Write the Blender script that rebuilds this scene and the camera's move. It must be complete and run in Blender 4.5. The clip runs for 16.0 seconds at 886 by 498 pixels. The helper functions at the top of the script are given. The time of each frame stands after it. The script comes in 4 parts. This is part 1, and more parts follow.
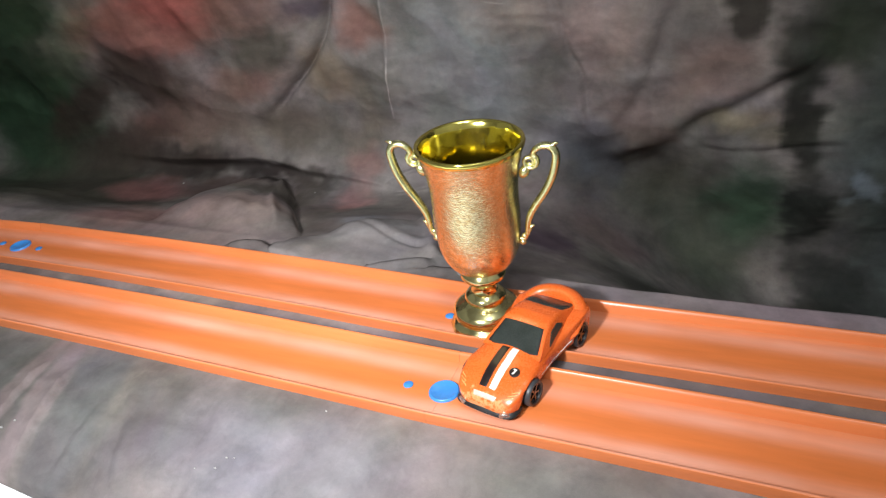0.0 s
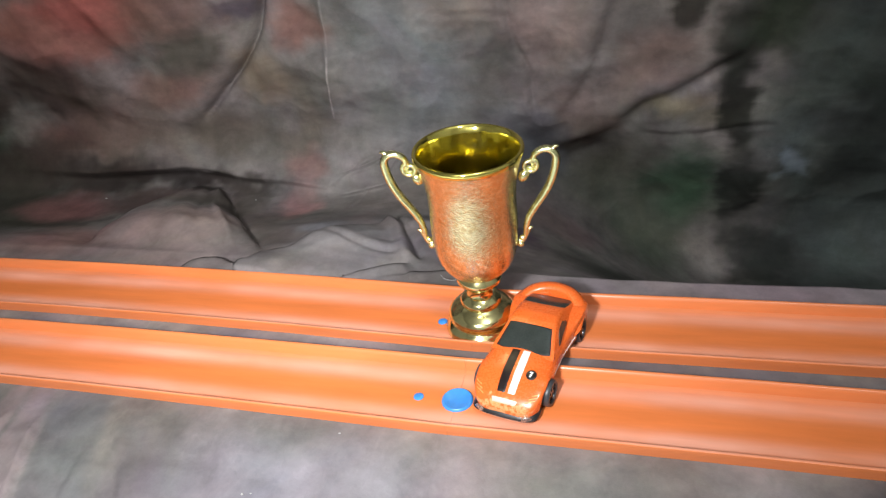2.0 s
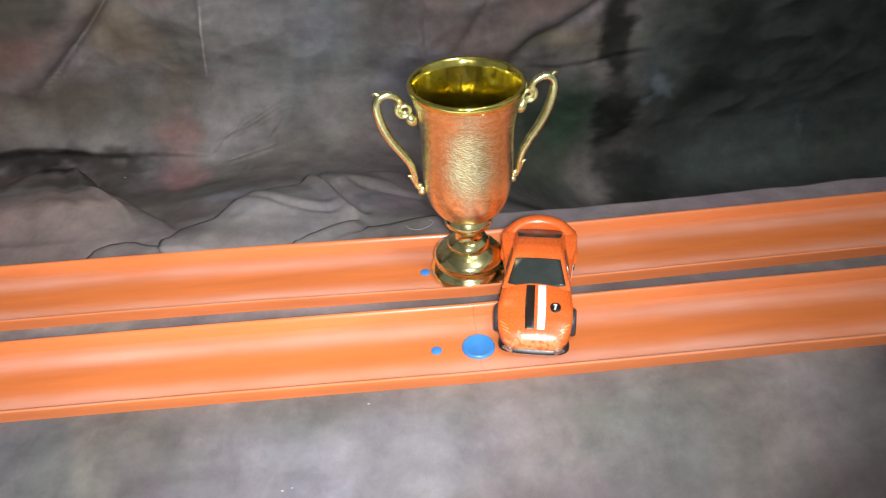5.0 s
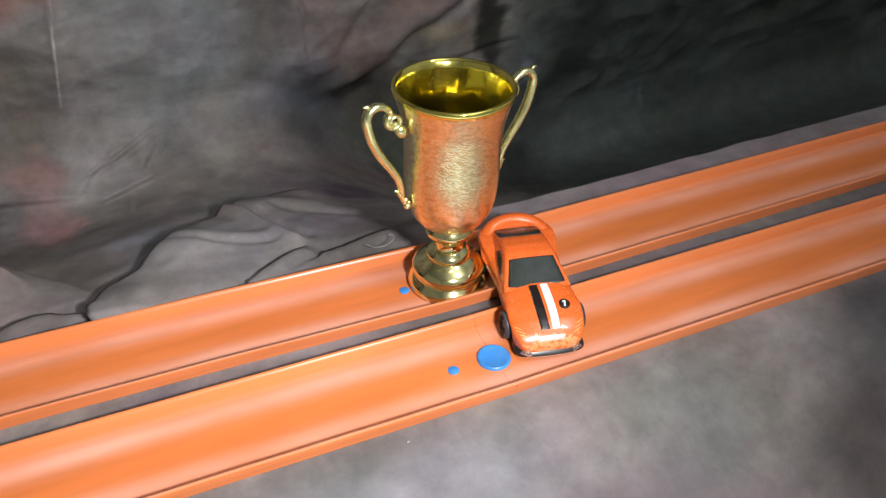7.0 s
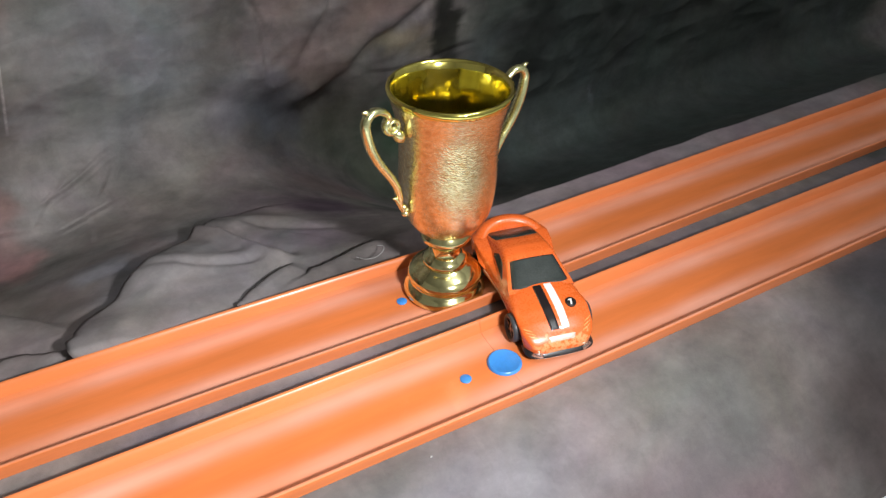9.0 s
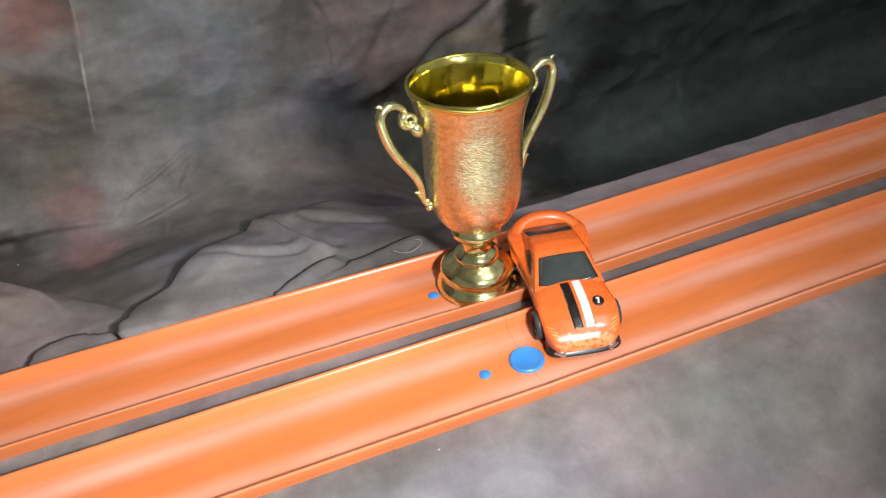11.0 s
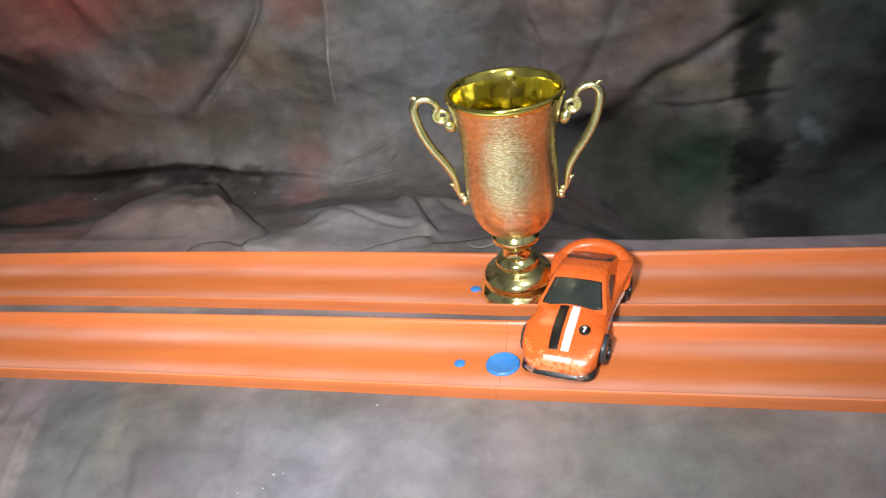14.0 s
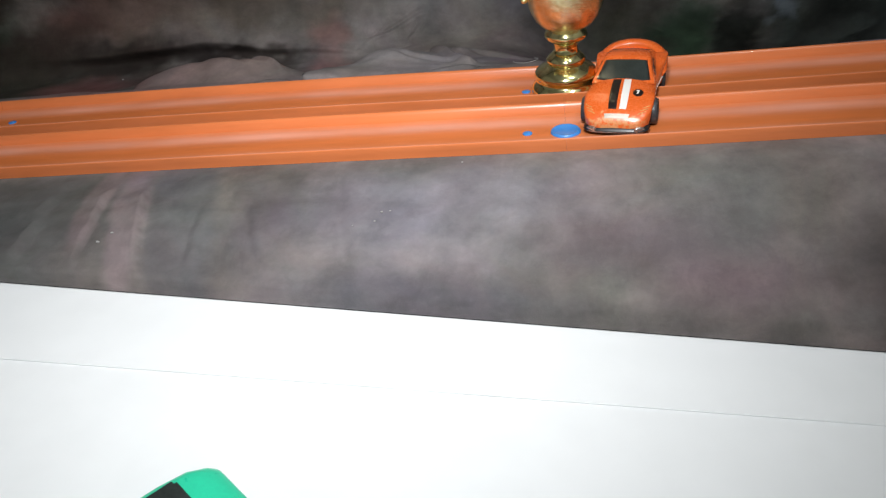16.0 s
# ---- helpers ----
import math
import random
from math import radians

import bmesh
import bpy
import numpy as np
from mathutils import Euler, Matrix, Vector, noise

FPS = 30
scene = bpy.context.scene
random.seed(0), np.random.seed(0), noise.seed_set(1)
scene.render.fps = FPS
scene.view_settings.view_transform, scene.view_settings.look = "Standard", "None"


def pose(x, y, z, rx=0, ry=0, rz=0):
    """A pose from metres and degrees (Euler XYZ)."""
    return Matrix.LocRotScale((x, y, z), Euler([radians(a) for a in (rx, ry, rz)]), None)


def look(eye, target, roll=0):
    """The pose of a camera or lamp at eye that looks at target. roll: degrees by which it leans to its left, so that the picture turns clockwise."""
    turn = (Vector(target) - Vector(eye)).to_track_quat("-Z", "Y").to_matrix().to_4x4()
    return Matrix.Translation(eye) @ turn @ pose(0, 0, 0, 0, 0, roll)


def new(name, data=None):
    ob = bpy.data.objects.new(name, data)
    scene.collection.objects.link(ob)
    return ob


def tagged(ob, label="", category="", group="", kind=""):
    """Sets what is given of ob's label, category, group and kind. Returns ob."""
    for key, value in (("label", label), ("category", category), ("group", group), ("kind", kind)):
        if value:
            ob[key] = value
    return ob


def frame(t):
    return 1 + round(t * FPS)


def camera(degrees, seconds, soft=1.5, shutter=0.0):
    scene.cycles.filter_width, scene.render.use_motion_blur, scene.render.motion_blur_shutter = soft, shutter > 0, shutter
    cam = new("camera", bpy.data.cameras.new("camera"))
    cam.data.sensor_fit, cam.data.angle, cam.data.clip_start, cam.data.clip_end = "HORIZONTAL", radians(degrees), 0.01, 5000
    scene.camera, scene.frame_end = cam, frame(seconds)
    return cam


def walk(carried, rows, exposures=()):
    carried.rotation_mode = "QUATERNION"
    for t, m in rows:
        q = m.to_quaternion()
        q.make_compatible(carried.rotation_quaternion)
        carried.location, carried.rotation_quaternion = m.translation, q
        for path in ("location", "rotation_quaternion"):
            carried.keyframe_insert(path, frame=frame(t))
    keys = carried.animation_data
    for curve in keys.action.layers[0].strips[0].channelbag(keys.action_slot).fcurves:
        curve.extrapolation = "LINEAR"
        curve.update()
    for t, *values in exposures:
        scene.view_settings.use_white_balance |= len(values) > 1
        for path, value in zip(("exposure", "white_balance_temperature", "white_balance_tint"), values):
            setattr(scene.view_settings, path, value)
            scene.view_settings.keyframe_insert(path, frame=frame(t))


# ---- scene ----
cam = camera(60.9, 16.0, soft=1.3)
PATH = [
    (0, (0.123, -0.21, 0.217), (-0.687, 1.298, -0.817), -9.1),
    (0.5, (0.117, -0.21, 0.216), (-0.663, 1.309, -0.825), -8.6),
    (1, (0.099, -0.213, 0.22), (-0.629, 1.316, -0.845), -8.8),
    (1.5, (0.085, -0.213, 0.223), (-0.531, 1.339, -0.877), -8.2),
    (2, (0.075, -0.217, 0.231), (-0.447, 1.361, -0.881), -8.2),
    (2.5, (0.064, -0.223, 0.234), (-0.381, 1.372, -0.888), -7.6),
    (3, (0.054, -0.228, 0.238), (-0.334, 1.38, -0.886), -7.7),
    (3.5, (0.039, -0.235, 0.238), (-0.335, 1.366, -0.901), -8.6),
    (4, (0.031, -0.227, 0.235), (-0.234, 1.383, -0.92), -7.1),
    (4.5, (0.011, -0.224, 0.232), (-0.153, 1.382, -0.949), -6.0),
    (5, (-0.021, -0.215, 0.223), (0.045, 1.351, -1.019), -3.6),
    (5.2, (-0.028, -0.21, 0.222), (0.132, 1.344, -1.026), -2.5),
    (7.3, (-0.105, -0.174, 0.219), (0.527, 1.239, -1.047), 0.5),
    (7.5, (-0.108, -0.171, 0.218), (0.539, 1.234, -1.05), 0.5),
    (8, (-0.118, -0.161, 0.213), (0.634, 1.195, -1.05), 0.9),
    (8.2, (-0.12, -0.159, 0.213), (0.658, 1.187, -1.046), 1.2),
    (10.3, (-0.112, -0.17, 0.21), (0.588, 1.253, -1.008), -2.9),
    (10.5, (-0.106, -0.171, 0.209), (0.554, 1.263, -1.018), -3.4),
    (11, (-0.087, -0.179, 0.21), (0.401, 1.323, -1.018), -5.5),
    (11.5, (-0.075, -0.186, 0.209), (0.26, 1.358, -1.017), -6.3),
    (12, (-0.052, -0.192, 0.21), (0.117, 1.408, -0.979), -8.3),
    (12.5, (-0.026, -0.204, 0.205), (-0.038, 1.417, -0.967), -8.1),
    (13, (0.001, -0.211, 0.201), (-0.205, 1.449, -0.896), -8.5),
    (13.5, (0.024, -0.216, 0.196), (-0.316, 1.431, -0.885), -9.2),
    (14, (0.046, -0.22, 0.195), (-0.419, 1.417, -0.856), -9.2),
    (14.5, (0.052, -0.237, 0.189), (-0.426, 1.384, -0.88), -9.3),
    (15, (0.045, -0.269, 0.183), (-0.372, 1.384, -0.863), -9.6),
    (15.5, (0.02, -0.291, 0.168), (-0.356, 1.374, -0.875), -9.5),
    (16, (-0.004, -0.316, 0.147), (-0.313, 1.335, -0.94), -7.8),
]
EXPOSURES = [(0, 0.05), (4, 0.05), (5, -0.08), (7.5, -0.18), (10.5, -0.14), (11, -0.08), (11.5, -0.16), (12, -0.02), (13, -0.06), (14, -0.18), (14.5, -0.34), (15, -0.38), (15.5, -0.55), (16, -0.68)]
walk(cam, [(t, look(eye, target, roll)) for t, eye, target, roll in PATH], EXPOSURES)

# ---- light: the phone's flash, and a dim room ----
world = bpy.data.worlds.new("room_dark")
world.use_nodes = True
world.node_tree.nodes["Background"].inputs[0].default_value = (0.55, 0.6, 0.7, 1)
world.node_tree.nodes["Background"].inputs[1].default_value = 0.05
scene.world = world
flash_data = bpy.data.lights.new("flash", "AREA")
flash_data.shape, flash_data.size, flash_data.size_y, flash_data.energy = "ELLIPSE", 0.036, 0.030, 1.00
flash_data.color = (0.97, 0.98, 1.0)
flash_data.spread = radians(118)
flash = new("flash", flash_data)
flash.matrix_world = look((-0.010, -0.232, 0.232), (-0.125, 0.042, 0.0))
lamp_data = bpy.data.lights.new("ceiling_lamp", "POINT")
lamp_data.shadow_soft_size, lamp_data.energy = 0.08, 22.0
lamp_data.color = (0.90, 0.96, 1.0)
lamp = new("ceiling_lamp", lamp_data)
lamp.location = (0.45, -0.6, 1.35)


# ---- small builders ----
def mesh_object(name, verts, faces, material, parent=None, smooth=True, label=""):
    me = bpy.data.meshes.new(name)
    me.from_pydata([tuple(v) for v in verts], [], faces)
    me.validate()
    bm = bmesh.new()
    bm.from_mesh(me)
    bmesh.ops.recalc_face_normals(bm, faces=bm.faces)
    bm.to_mesh(me)
    bm.free()
    me.materials.append(material)
    for p in me.polygons:
        p.use_smooth = smooth
    ob = new(name, me)
    if parent:
        ob.parent = parent
    if label:
        tagged(ob, label)
    return ob


def part(name, bm, material, parent=None, label="", smooth=True, angle=40):
    bmesh.ops.recalc_face_normals(bm, faces=bm.faces)
    me = bpy.data.meshes.new(name)
    for e in bm.edges:
        if len(e.link_faces) == 2 and e.calc_face_angle(0) > radians(angle):
            e.smooth = False
    for f in bm.faces:
        f.smooth = smooth
    bm.to_mesh(me)
    bm.free()
    me.materials.append(material)
    ob = new(name, me)
    if parent:
        ob.parent = parent
    if label:
        tagged(ob, label)
    return ob


def empty(name, m, label, category, group="", kind=""):
    ob = new(name)
    ob.empty_display_size = 0.01
    ob.matrix_world = m
    return tagged(ob, label, category, group, kind)


def lathe(profile, steps=72, closed=False):
    """A bmesh turned round z from (radius, height) pairs in metres."""
    bm = bmesh.new()
    rings = []
    for r, z in profile:
        if r < 1e-6:
            rings.append([bm.verts.new((0, 0, z))])
        else:
            rings.append([bm.verts.new((r * math.cos(a), r * math.sin(a), z)) for a in (2 * math.pi * k / steps for k in range(steps))])
    pairs = list(zip(rings, rings[1:])) + ([(rings[-1], rings[0])] if closed else [])
    for a, b in pairs:
        for k in range(steps):
            n = (k + 1) % steps
            quad = [a[k % len(a)], a[n % len(a)], b[n % len(b)], b[k % len(b)]]
            quad = [v for i, v in enumerate(quad) if v not in quad[:i]]
            if len(quad) > 2:
                bm.faces.new(quad)
    return bm


def smooth_line(points, per=6):
    """A Catmull-Rom line through tuples."""
    pts = [np.array(p, float) for p in points]
    pts = [2 * pts[0] - pts[1], *pts, 2 * pts[-1] - pts[-2]]
    out = []
    for a, b, c, d in zip(pts, pts[1:], pts[2:], pts[3:]):
        for k in range(per):
            t = k / per
            out.append(0.5 * (2 * b + (c - a) * t + (2 * a - 5 * b + 4 * c - d) * t * t + (3 * b - a - 3 * c + d) * t ** 3))
    return out + [pts[-2]]


def tube(line, radii, steps=10, flat=1.0, bm=None):
    """A closed tube along a line in the x-z plane; flat squeezes it across y."""
    bm = bm or bmesh.new()
    rings = []
    for i, (p, r) in enumerate(zip(line, radii)):
        d = Vector(line[min(i + 1, len(line) - 1)]) - Vector(line[max(i - 1, 0)])
        d.normalize()
        side = Vector((0, 1, 0))
        up = d.cross(side).normalized()
        rings.append([bm.verts.new(Vector(p) + r * (math.cos(a) * up + flat * math.sin(a) * side)) for a in (2 * math.pi * k / steps for k in range(steps))])
    for a, b in zip(rings, rings[1:]):
        for k in range(steps):
            bm.faces.new((a[k], a[(k + 1) % steps], b[(k + 1) % steps], b[k]))
    bm.faces.new(rings[0])
    bm.faces.new(rings[-1])
    return bm


def grid_faces(n, m):
    return [(i * m + j, i * m + j + 1, (i + 1) * m + j + 1, (i + 1) * m + j) for i in range(n - 1) for j in range(m - 1)]


def smoothstep(a, b, x):
    t = min(max((x - a) / (b - a), 0.0), 1.0)
    return t * t * (3 - 2 * t)


# ---- materials ----
def material(name, colour, rough=0.5, metal=0.0, coat=0.0, spec=0.5):
    m = bpy.data.materials.new(name)
    m.use_nodes = True
    b = m.node_tree.nodes["Principled BSDF"]
    b.inputs["Base Color"].default_value = (*colour, 1)
    b.inputs["Roughness"].default_value = rough
    b.inputs["Metallic"].default_value = metal
    b.inputs["Coat Weight"].default_value = coat
    b.inputs["Specular IOR Level"].default_value = spec
    return m


def node(m, kind, **values):
    n = m.node_tree.nodes.new(kind)
    for key, value in values.items():
        n.inputs[key.replace("_", " ")].default_value = value
    return n


def link(m, a, b):
    m.node_tree.links.new(a, b)


def vary(m, scale, amount, rough_amount=0.0, bump=0.0, bump_scale=None, stretch=(1, 1, 1), distance=0.0005):
    """Two scales of noise on a material's colour and roughness, and fine relief."""
    nodes = m.node_tree.nodes
    b = nodes["Principled BSDF"]
    colour = tuple(b.inputs["Base Color"].default_value)
    rough = b.inputs["Roughness"].default_value
    tc = nodes.new("ShaderNodeTexCoord")
    mp = nodes.new("ShaderNodeMapping")
    mp.inputs["Scale"].default_value = stretch
    link(m, tc.outputs["Object"], mp.inputs["Vector"])
    coarse = node(m, "ShaderNodeTexNoise", Scale=scale, Detail=3.0)
    fine = node(m, "ShaderNodeTexNoise", Scale=scale * 9, Detail=4.0)
    add = nodes.new("ShaderNodeMath")
    add.operation = "ADD"
    for n in (coarse, fine):
        link(m, mp.outputs["Vector"], n.inputs["Vector"])
    link(m, coarse.outputs["Fac"], add.inputs[0])
    link(m, fine.outputs["Fac"], add.inputs[1])
    rng = node(m, "ShaderNodeMapRange")
    rng.inputs["From Min"].default_value, rng.inputs["From Max"].default_value = 0.6, 1.4
    rng.inputs["To Min"].default_value, rng.inputs["To Max"].default_value = 1 - amount, 1 + amount
    link(m, add.outputs[0], rng.inputs["Value"])
    mul = nodes.new("ShaderNodeVectorMath")
    mul.operation = "SCALE"
    mul.inputs[0].default_value = colour[:3]
    link(m, rng.outputs["Result"], mul.inputs["Scale"])
    link(m, mul.outputs["Vector"], b.inputs["Base Color"])
    if rough_amount:
        r2 = node(m, "ShaderNodeMapRange")
        r2.inputs["From Min"].default_value, r2.inputs["From Max"].default_value = 0.6, 1.4
        r2.inputs["To Min"].default_value, r2.inputs["To Max"].default_value = max(rough - rough_amount, 0.02), rough + rough_amount
        link(m, add.outputs[0], r2.inputs["Value"])
        link(m, r2.outputs["Result"], b.inputs["Roughness"])
    if bump:
        bn = node(m, "ShaderNodeTexNoise", Scale=bump_scale or scale * 20, Detail=3.0)
        link(m, tc.outputs["Object"], bn.inputs["Vector"])
        bp = node(m, "ShaderNodeBump", Strength=bump, Distance=distance)
        link(m, bn.outputs["Fac"], bp.inputs["Height"])
        link(m, bp.outputs["Normal"], b.inputs["Normal"])
    return m


def track_plastic():
    """Orange plastic, scuffed paler along the two lines where wheels run."""
    m = material("track_orange_plastic", (0.80, 0.185, 0.06), 0.40, coat=0.12)
    t = m.node_tree
    b = t.nodes["Principled BSDF"]
    tc = t.nodes.new("ShaderNodeTexCoord")
    mp = t.nodes.new("ShaderNodeMapping")
    mp.inputs["Scale"].default_value = (0.12, 1, 1)
    link(m, tc.outputs["Object"], mp.inputs["Vector"])
    long = node(m, "ShaderNodeTexNoise", Scale=130.0, Detail=5.0, Roughness=0.6)
    link(m, mp.outputs["Vector"], long.inputs["Vector"])
    patch = node(m, "ShaderNodeTexNoise", Scale=16.0, Detail=3.0)
    link(m, tc.outputs["Object"], patch.inputs["Vector"])
    wear_and_pale_lip = t.nodes.new("ShaderNodeAttribute")
    wear_and_pale_lip.attribute_name = "wear_and_pale_lip"
    spread = node(m, "ShaderNodeMapRange")
    spread.inputs["From Min"].default_value, spread.inputs["From Max"].default_value = 0.3, 0.7
    spread.inputs["To Min"].default_value, spread.inputs["To Max"].default_value = 0.45, 1.1
    link(m, patch.outputs["Fac"], spread.inputs["Value"])
    amount = t.nodes.new("ShaderNodeMath")
    amount.operation = "MULTIPLY"
    link(m, wear_and_pale_lip.outputs["Fac"], amount.inputs[0])
    link(m, spread.outputs["Result"], amount.inputs[1])
    mix = t.nodes.new("ShaderNodeMix")
    mix.data_type = "RGBA"
    mix.inputs[6].default_value = (0.675, 0.182, 0.049, 1)
    mix.inputs[7].default_value = (0.76, 0.340, 0.230, 1)
    link(m, amount.outputs[0], mix.inputs[0])
    tone = node(m, "ShaderNodeMapRange")
    tone.inputs["From Min"].default_value, tone.inputs["From Max"].default_value = 0.3, 0.7
    tone.inputs["To Min"].default_value, tone.inputs["To Max"].default_value = 0.90, 1.10
    link(m, long.outputs["Fac"], tone.inputs["Value"])
    mul = t.nodes.new("ShaderNodeVectorMath")
    mul.operation = "SCALE"
    link(m, mix.outputs[2], mul.inputs[0])
    link(m, tone.outputs["Result"], mul.inputs["Scale"])
    link(m, mul.outputs["Vector"], b.inputs["Base Color"])
    rough = node(m, "ShaderNodeMapRange")
    rough.inputs["To Min"].default_value, rough.inputs["To Max"].default_value = 0.30, 0.52
    link(m, amount.outputs[0], rough.inputs["Value"])
    link(m, rough.outputs["Result"], b.inputs["Roughness"])
    bp = node(m, "ShaderNodeBump", Strength=0.25, Distance=0.0004)
    link(m, long.outputs["Fac"], bp.inputs["Height"])
    link(m, bp.outputs["Normal"], b.inputs["Normal"])
    return m


ORANGE = track_plastic()
BLUE = vary(material("connector_blue_plastic", (0.045, 0.235, 0.62), 0.35), 90, 0.12, 0.06, 0.1, 900, distance=0.0002)
GOLD = vary(material("polished_gold_plating", (0.88, 0.81, 0.40), 0.14, 1.0), 60, 0.08, 0.05)
GOLD_IN = vary(material("lemon_gold_lining", (0.86, 0.76, 0.20), 0.12, 1.0), 60, 0.08, 0.03)
dimple = node(GOLD_IN, "ShaderNodeTexVoronoi", Scale=1.0)
dimple.feature = "SMOOTH_F1"
spot = GOLD_IN.node_tree.nodes.new("ShaderNodeTexCoord")
grid = GOLD_IN.node_tree.nodes.new("ShaderNodeMapping")
grid.inputs["Scale"].default_value = (210, 210, 130)
link(GOLD_IN, spot.outputs["Object"], grid.inputs["Vector"])
link(GOLD_IN, grid.outputs["Vector"], dimple.inputs["Vector"])
dent = node(GOLD_IN, "ShaderNodeBump", Strength=0.35, Distance=0.0012)
link(GOLD_IN, dimple.outputs["Distance"], dent.inputs["Height"])
link(GOLD_IN, dent.outputs["Normal"], GOLD_IN.node_tree.nodes["Principled BSDF"].inputs["Normal"])
HANDLE_GOLD = vary(material("satin_gold_plating", (0.89, 0.88, 0.46), 0.25, 1.0), 200, 0.10, 0.06)
PAINT = vary(material("orange_car_paint", (0.74, 0.130, 0.022), 0.28, coat=0.45), 120, 0.05, 0.06)
worn = node(PAINT, "ShaderNodeTexNoise", Scale=420.0, Detail=5.0, Roughness=0.7)
place = PAINT.node_tree.nodes.new("ShaderNodeTexCoord")
link(PAINT, place.outputs["Object"], worn.inputs["Vector"])
xyz = PAINT.node_tree.nodes.new("ShaderNodeSeparateXYZ")
link(PAINT, place.outputs["Object"], xyz.inputs[0])
nose = node(PAINT, "ShaderNodeMapRange")
nose.inputs["From Min"].default_value, nose.inputs["From Max"].default_value = -0.0088, -0.0146
nose.inputs["To Min"].default_value, nose.inputs["To Max"].default_value = -0.66, -0.39
link(PAINT, xyz.outputs["Y"], nose.inputs["Value"])
total = PAINT.node_tree.nodes.new("ShaderNodeMath")
link(PAINT, worn.outputs["Fac"], total.inputs[0])
link(PAINT, nose.outputs["Result"], total.inputs[1])
chip = node(PAINT, "ShaderNodeMapRange")
chip.inputs["From Min"].default_value, chip.inputs["From Max"].default_value = 0.02, 0.12
chip.inputs["To Max"].default_value = 0.6
link(PAINT, total.outputs[0], chip.inputs["Value"])
bare = PAINT.node_tree.nodes.new("ShaderNodeMix")
bare.data_type = "RGBA"
paint_node = PAINT.node_tree.nodes["Principled BSDF"]
link(PAINT, chip.outputs["Result"], bare.inputs[0])
link(PAINT, paint_node.inputs["Base Color"].links[0].from_socket, bare.inputs[6])
bare.inputs[7].default_value = (0.72, 0.44, 0.20, 1)
link(PAINT, bare.outputs[2], paint_node.inputs["Base Color"])
GLASS = vary(material("smoked_window_plastic", (0.028, 0.034, 0.031), 0.16), 150, 0.3, 0.08)
BLACK = vary(material("black_plastic", (0.015, 0.015, 0.016), 0.35), 200, 0.3, 0.1)
BLACK_PRINT = material("black_print", (0.012, 0.008, 0.008), 0.3)
WHITE_PRINT = material("white_print", (0.8, 0.78, 0.75), 0.35)
LINT = material("pale_lint", (0.34, 0.33, 0.32), 0.9)
SILVER = vary(material("silver_print", (0.60, 0.53, 0.44), 0.5, 0.2), 300, 0.25, 0.1)
PALE_GOLD = vary(material("rubbed_gold_print", (0.72, 0.40, 0.14), 0.4, 0.2), 900, 0.45, 0.1)
TYRE = vary(material("tyre_black", (0.040, 0.041, 0.045), 0.42), 300, 0.2, 0.1)
CHROME = vary(material("worn_chrome", (0.58, 0.57, 0.55), 0.28, 0.9), 500, 0.25, 0.1)
RIM = material("dark_chrome_rim", (0.16, 0.15, 0.16), 0.25, 1.0)
WHITE = vary(material("white_laminate", (0.86, 0.88, 0.88), 0.4), 6, 0.03, 0.05)
GREEN = vary(material("green_plastic", (0.03, 0.60, 0.35), 0.3), 80, 0.08, 0.05)
WALL = vary(material("room_wall_paint", (0.62, 0.60, 0.57), 0.8), 3, 0.06)


def hammered_gold():
    """Gold plating over a pebbled casting: small uneven facets, their light and dark grain put into the colour."""
    m = material("hammered_gold", (0.90, 0.76, 0.42), 0.24, 1.0)
    b = m.node_tree.nodes["Principled BSDF"]
    tc = m.node_tree.nodes.new("ShaderNodeTexCoord")
    pebble = node(m, "ShaderNodeTexVoronoi", Scale=1400.0)
    rough = node(m, "ShaderNodeTexNoise", Scale=1500.0, Detail=2.0)
    shade_grain = node(m, "ShaderNodeTexNoise", Scale=600.0, Detail=3.0, Roughness=0.7)
    for n in (pebble, rough, shade_grain):
        link(m, tc.outputs["Object"], n.inputs["Vector"])
    add = m.node_tree.nodes.new("ShaderNodeMath")
    link(m, pebble.outputs["Distance"], add.inputs[0])
    link(m, rough.outputs["Fac"], add.inputs[1])
    # facet shading and coppery reflection, put into the colour as random grain
    ramp = m.node_tree.nodes.new("ShaderNodeValToRGB")
    ramp.color_ramp.elements[0].position, ramp.color_ramp.elements[0].color = 0.36, (0.76, 0.54, 0.25, 1)
    ramp.color_ramp.elements[1].position, ramp.color_ramp.elements[1].color = 0.58, (0.97, 0.87, 0.54, 1)
    link(m, shade_grain.outputs["Fac"], ramp.inputs["Fac"])
    link(m, ramp.outputs["Color"], b.inputs["Base Color"])
    bp = node(m, "ShaderNodeBump", Strength=0.8, Distance=0.00011)
    link(m, add.outputs[0], bp.inputs["Height"])
    link(m, bp.outputs["Normal"], b.inputs["Normal"])
    return m


HAMMERED = hammered_gold()

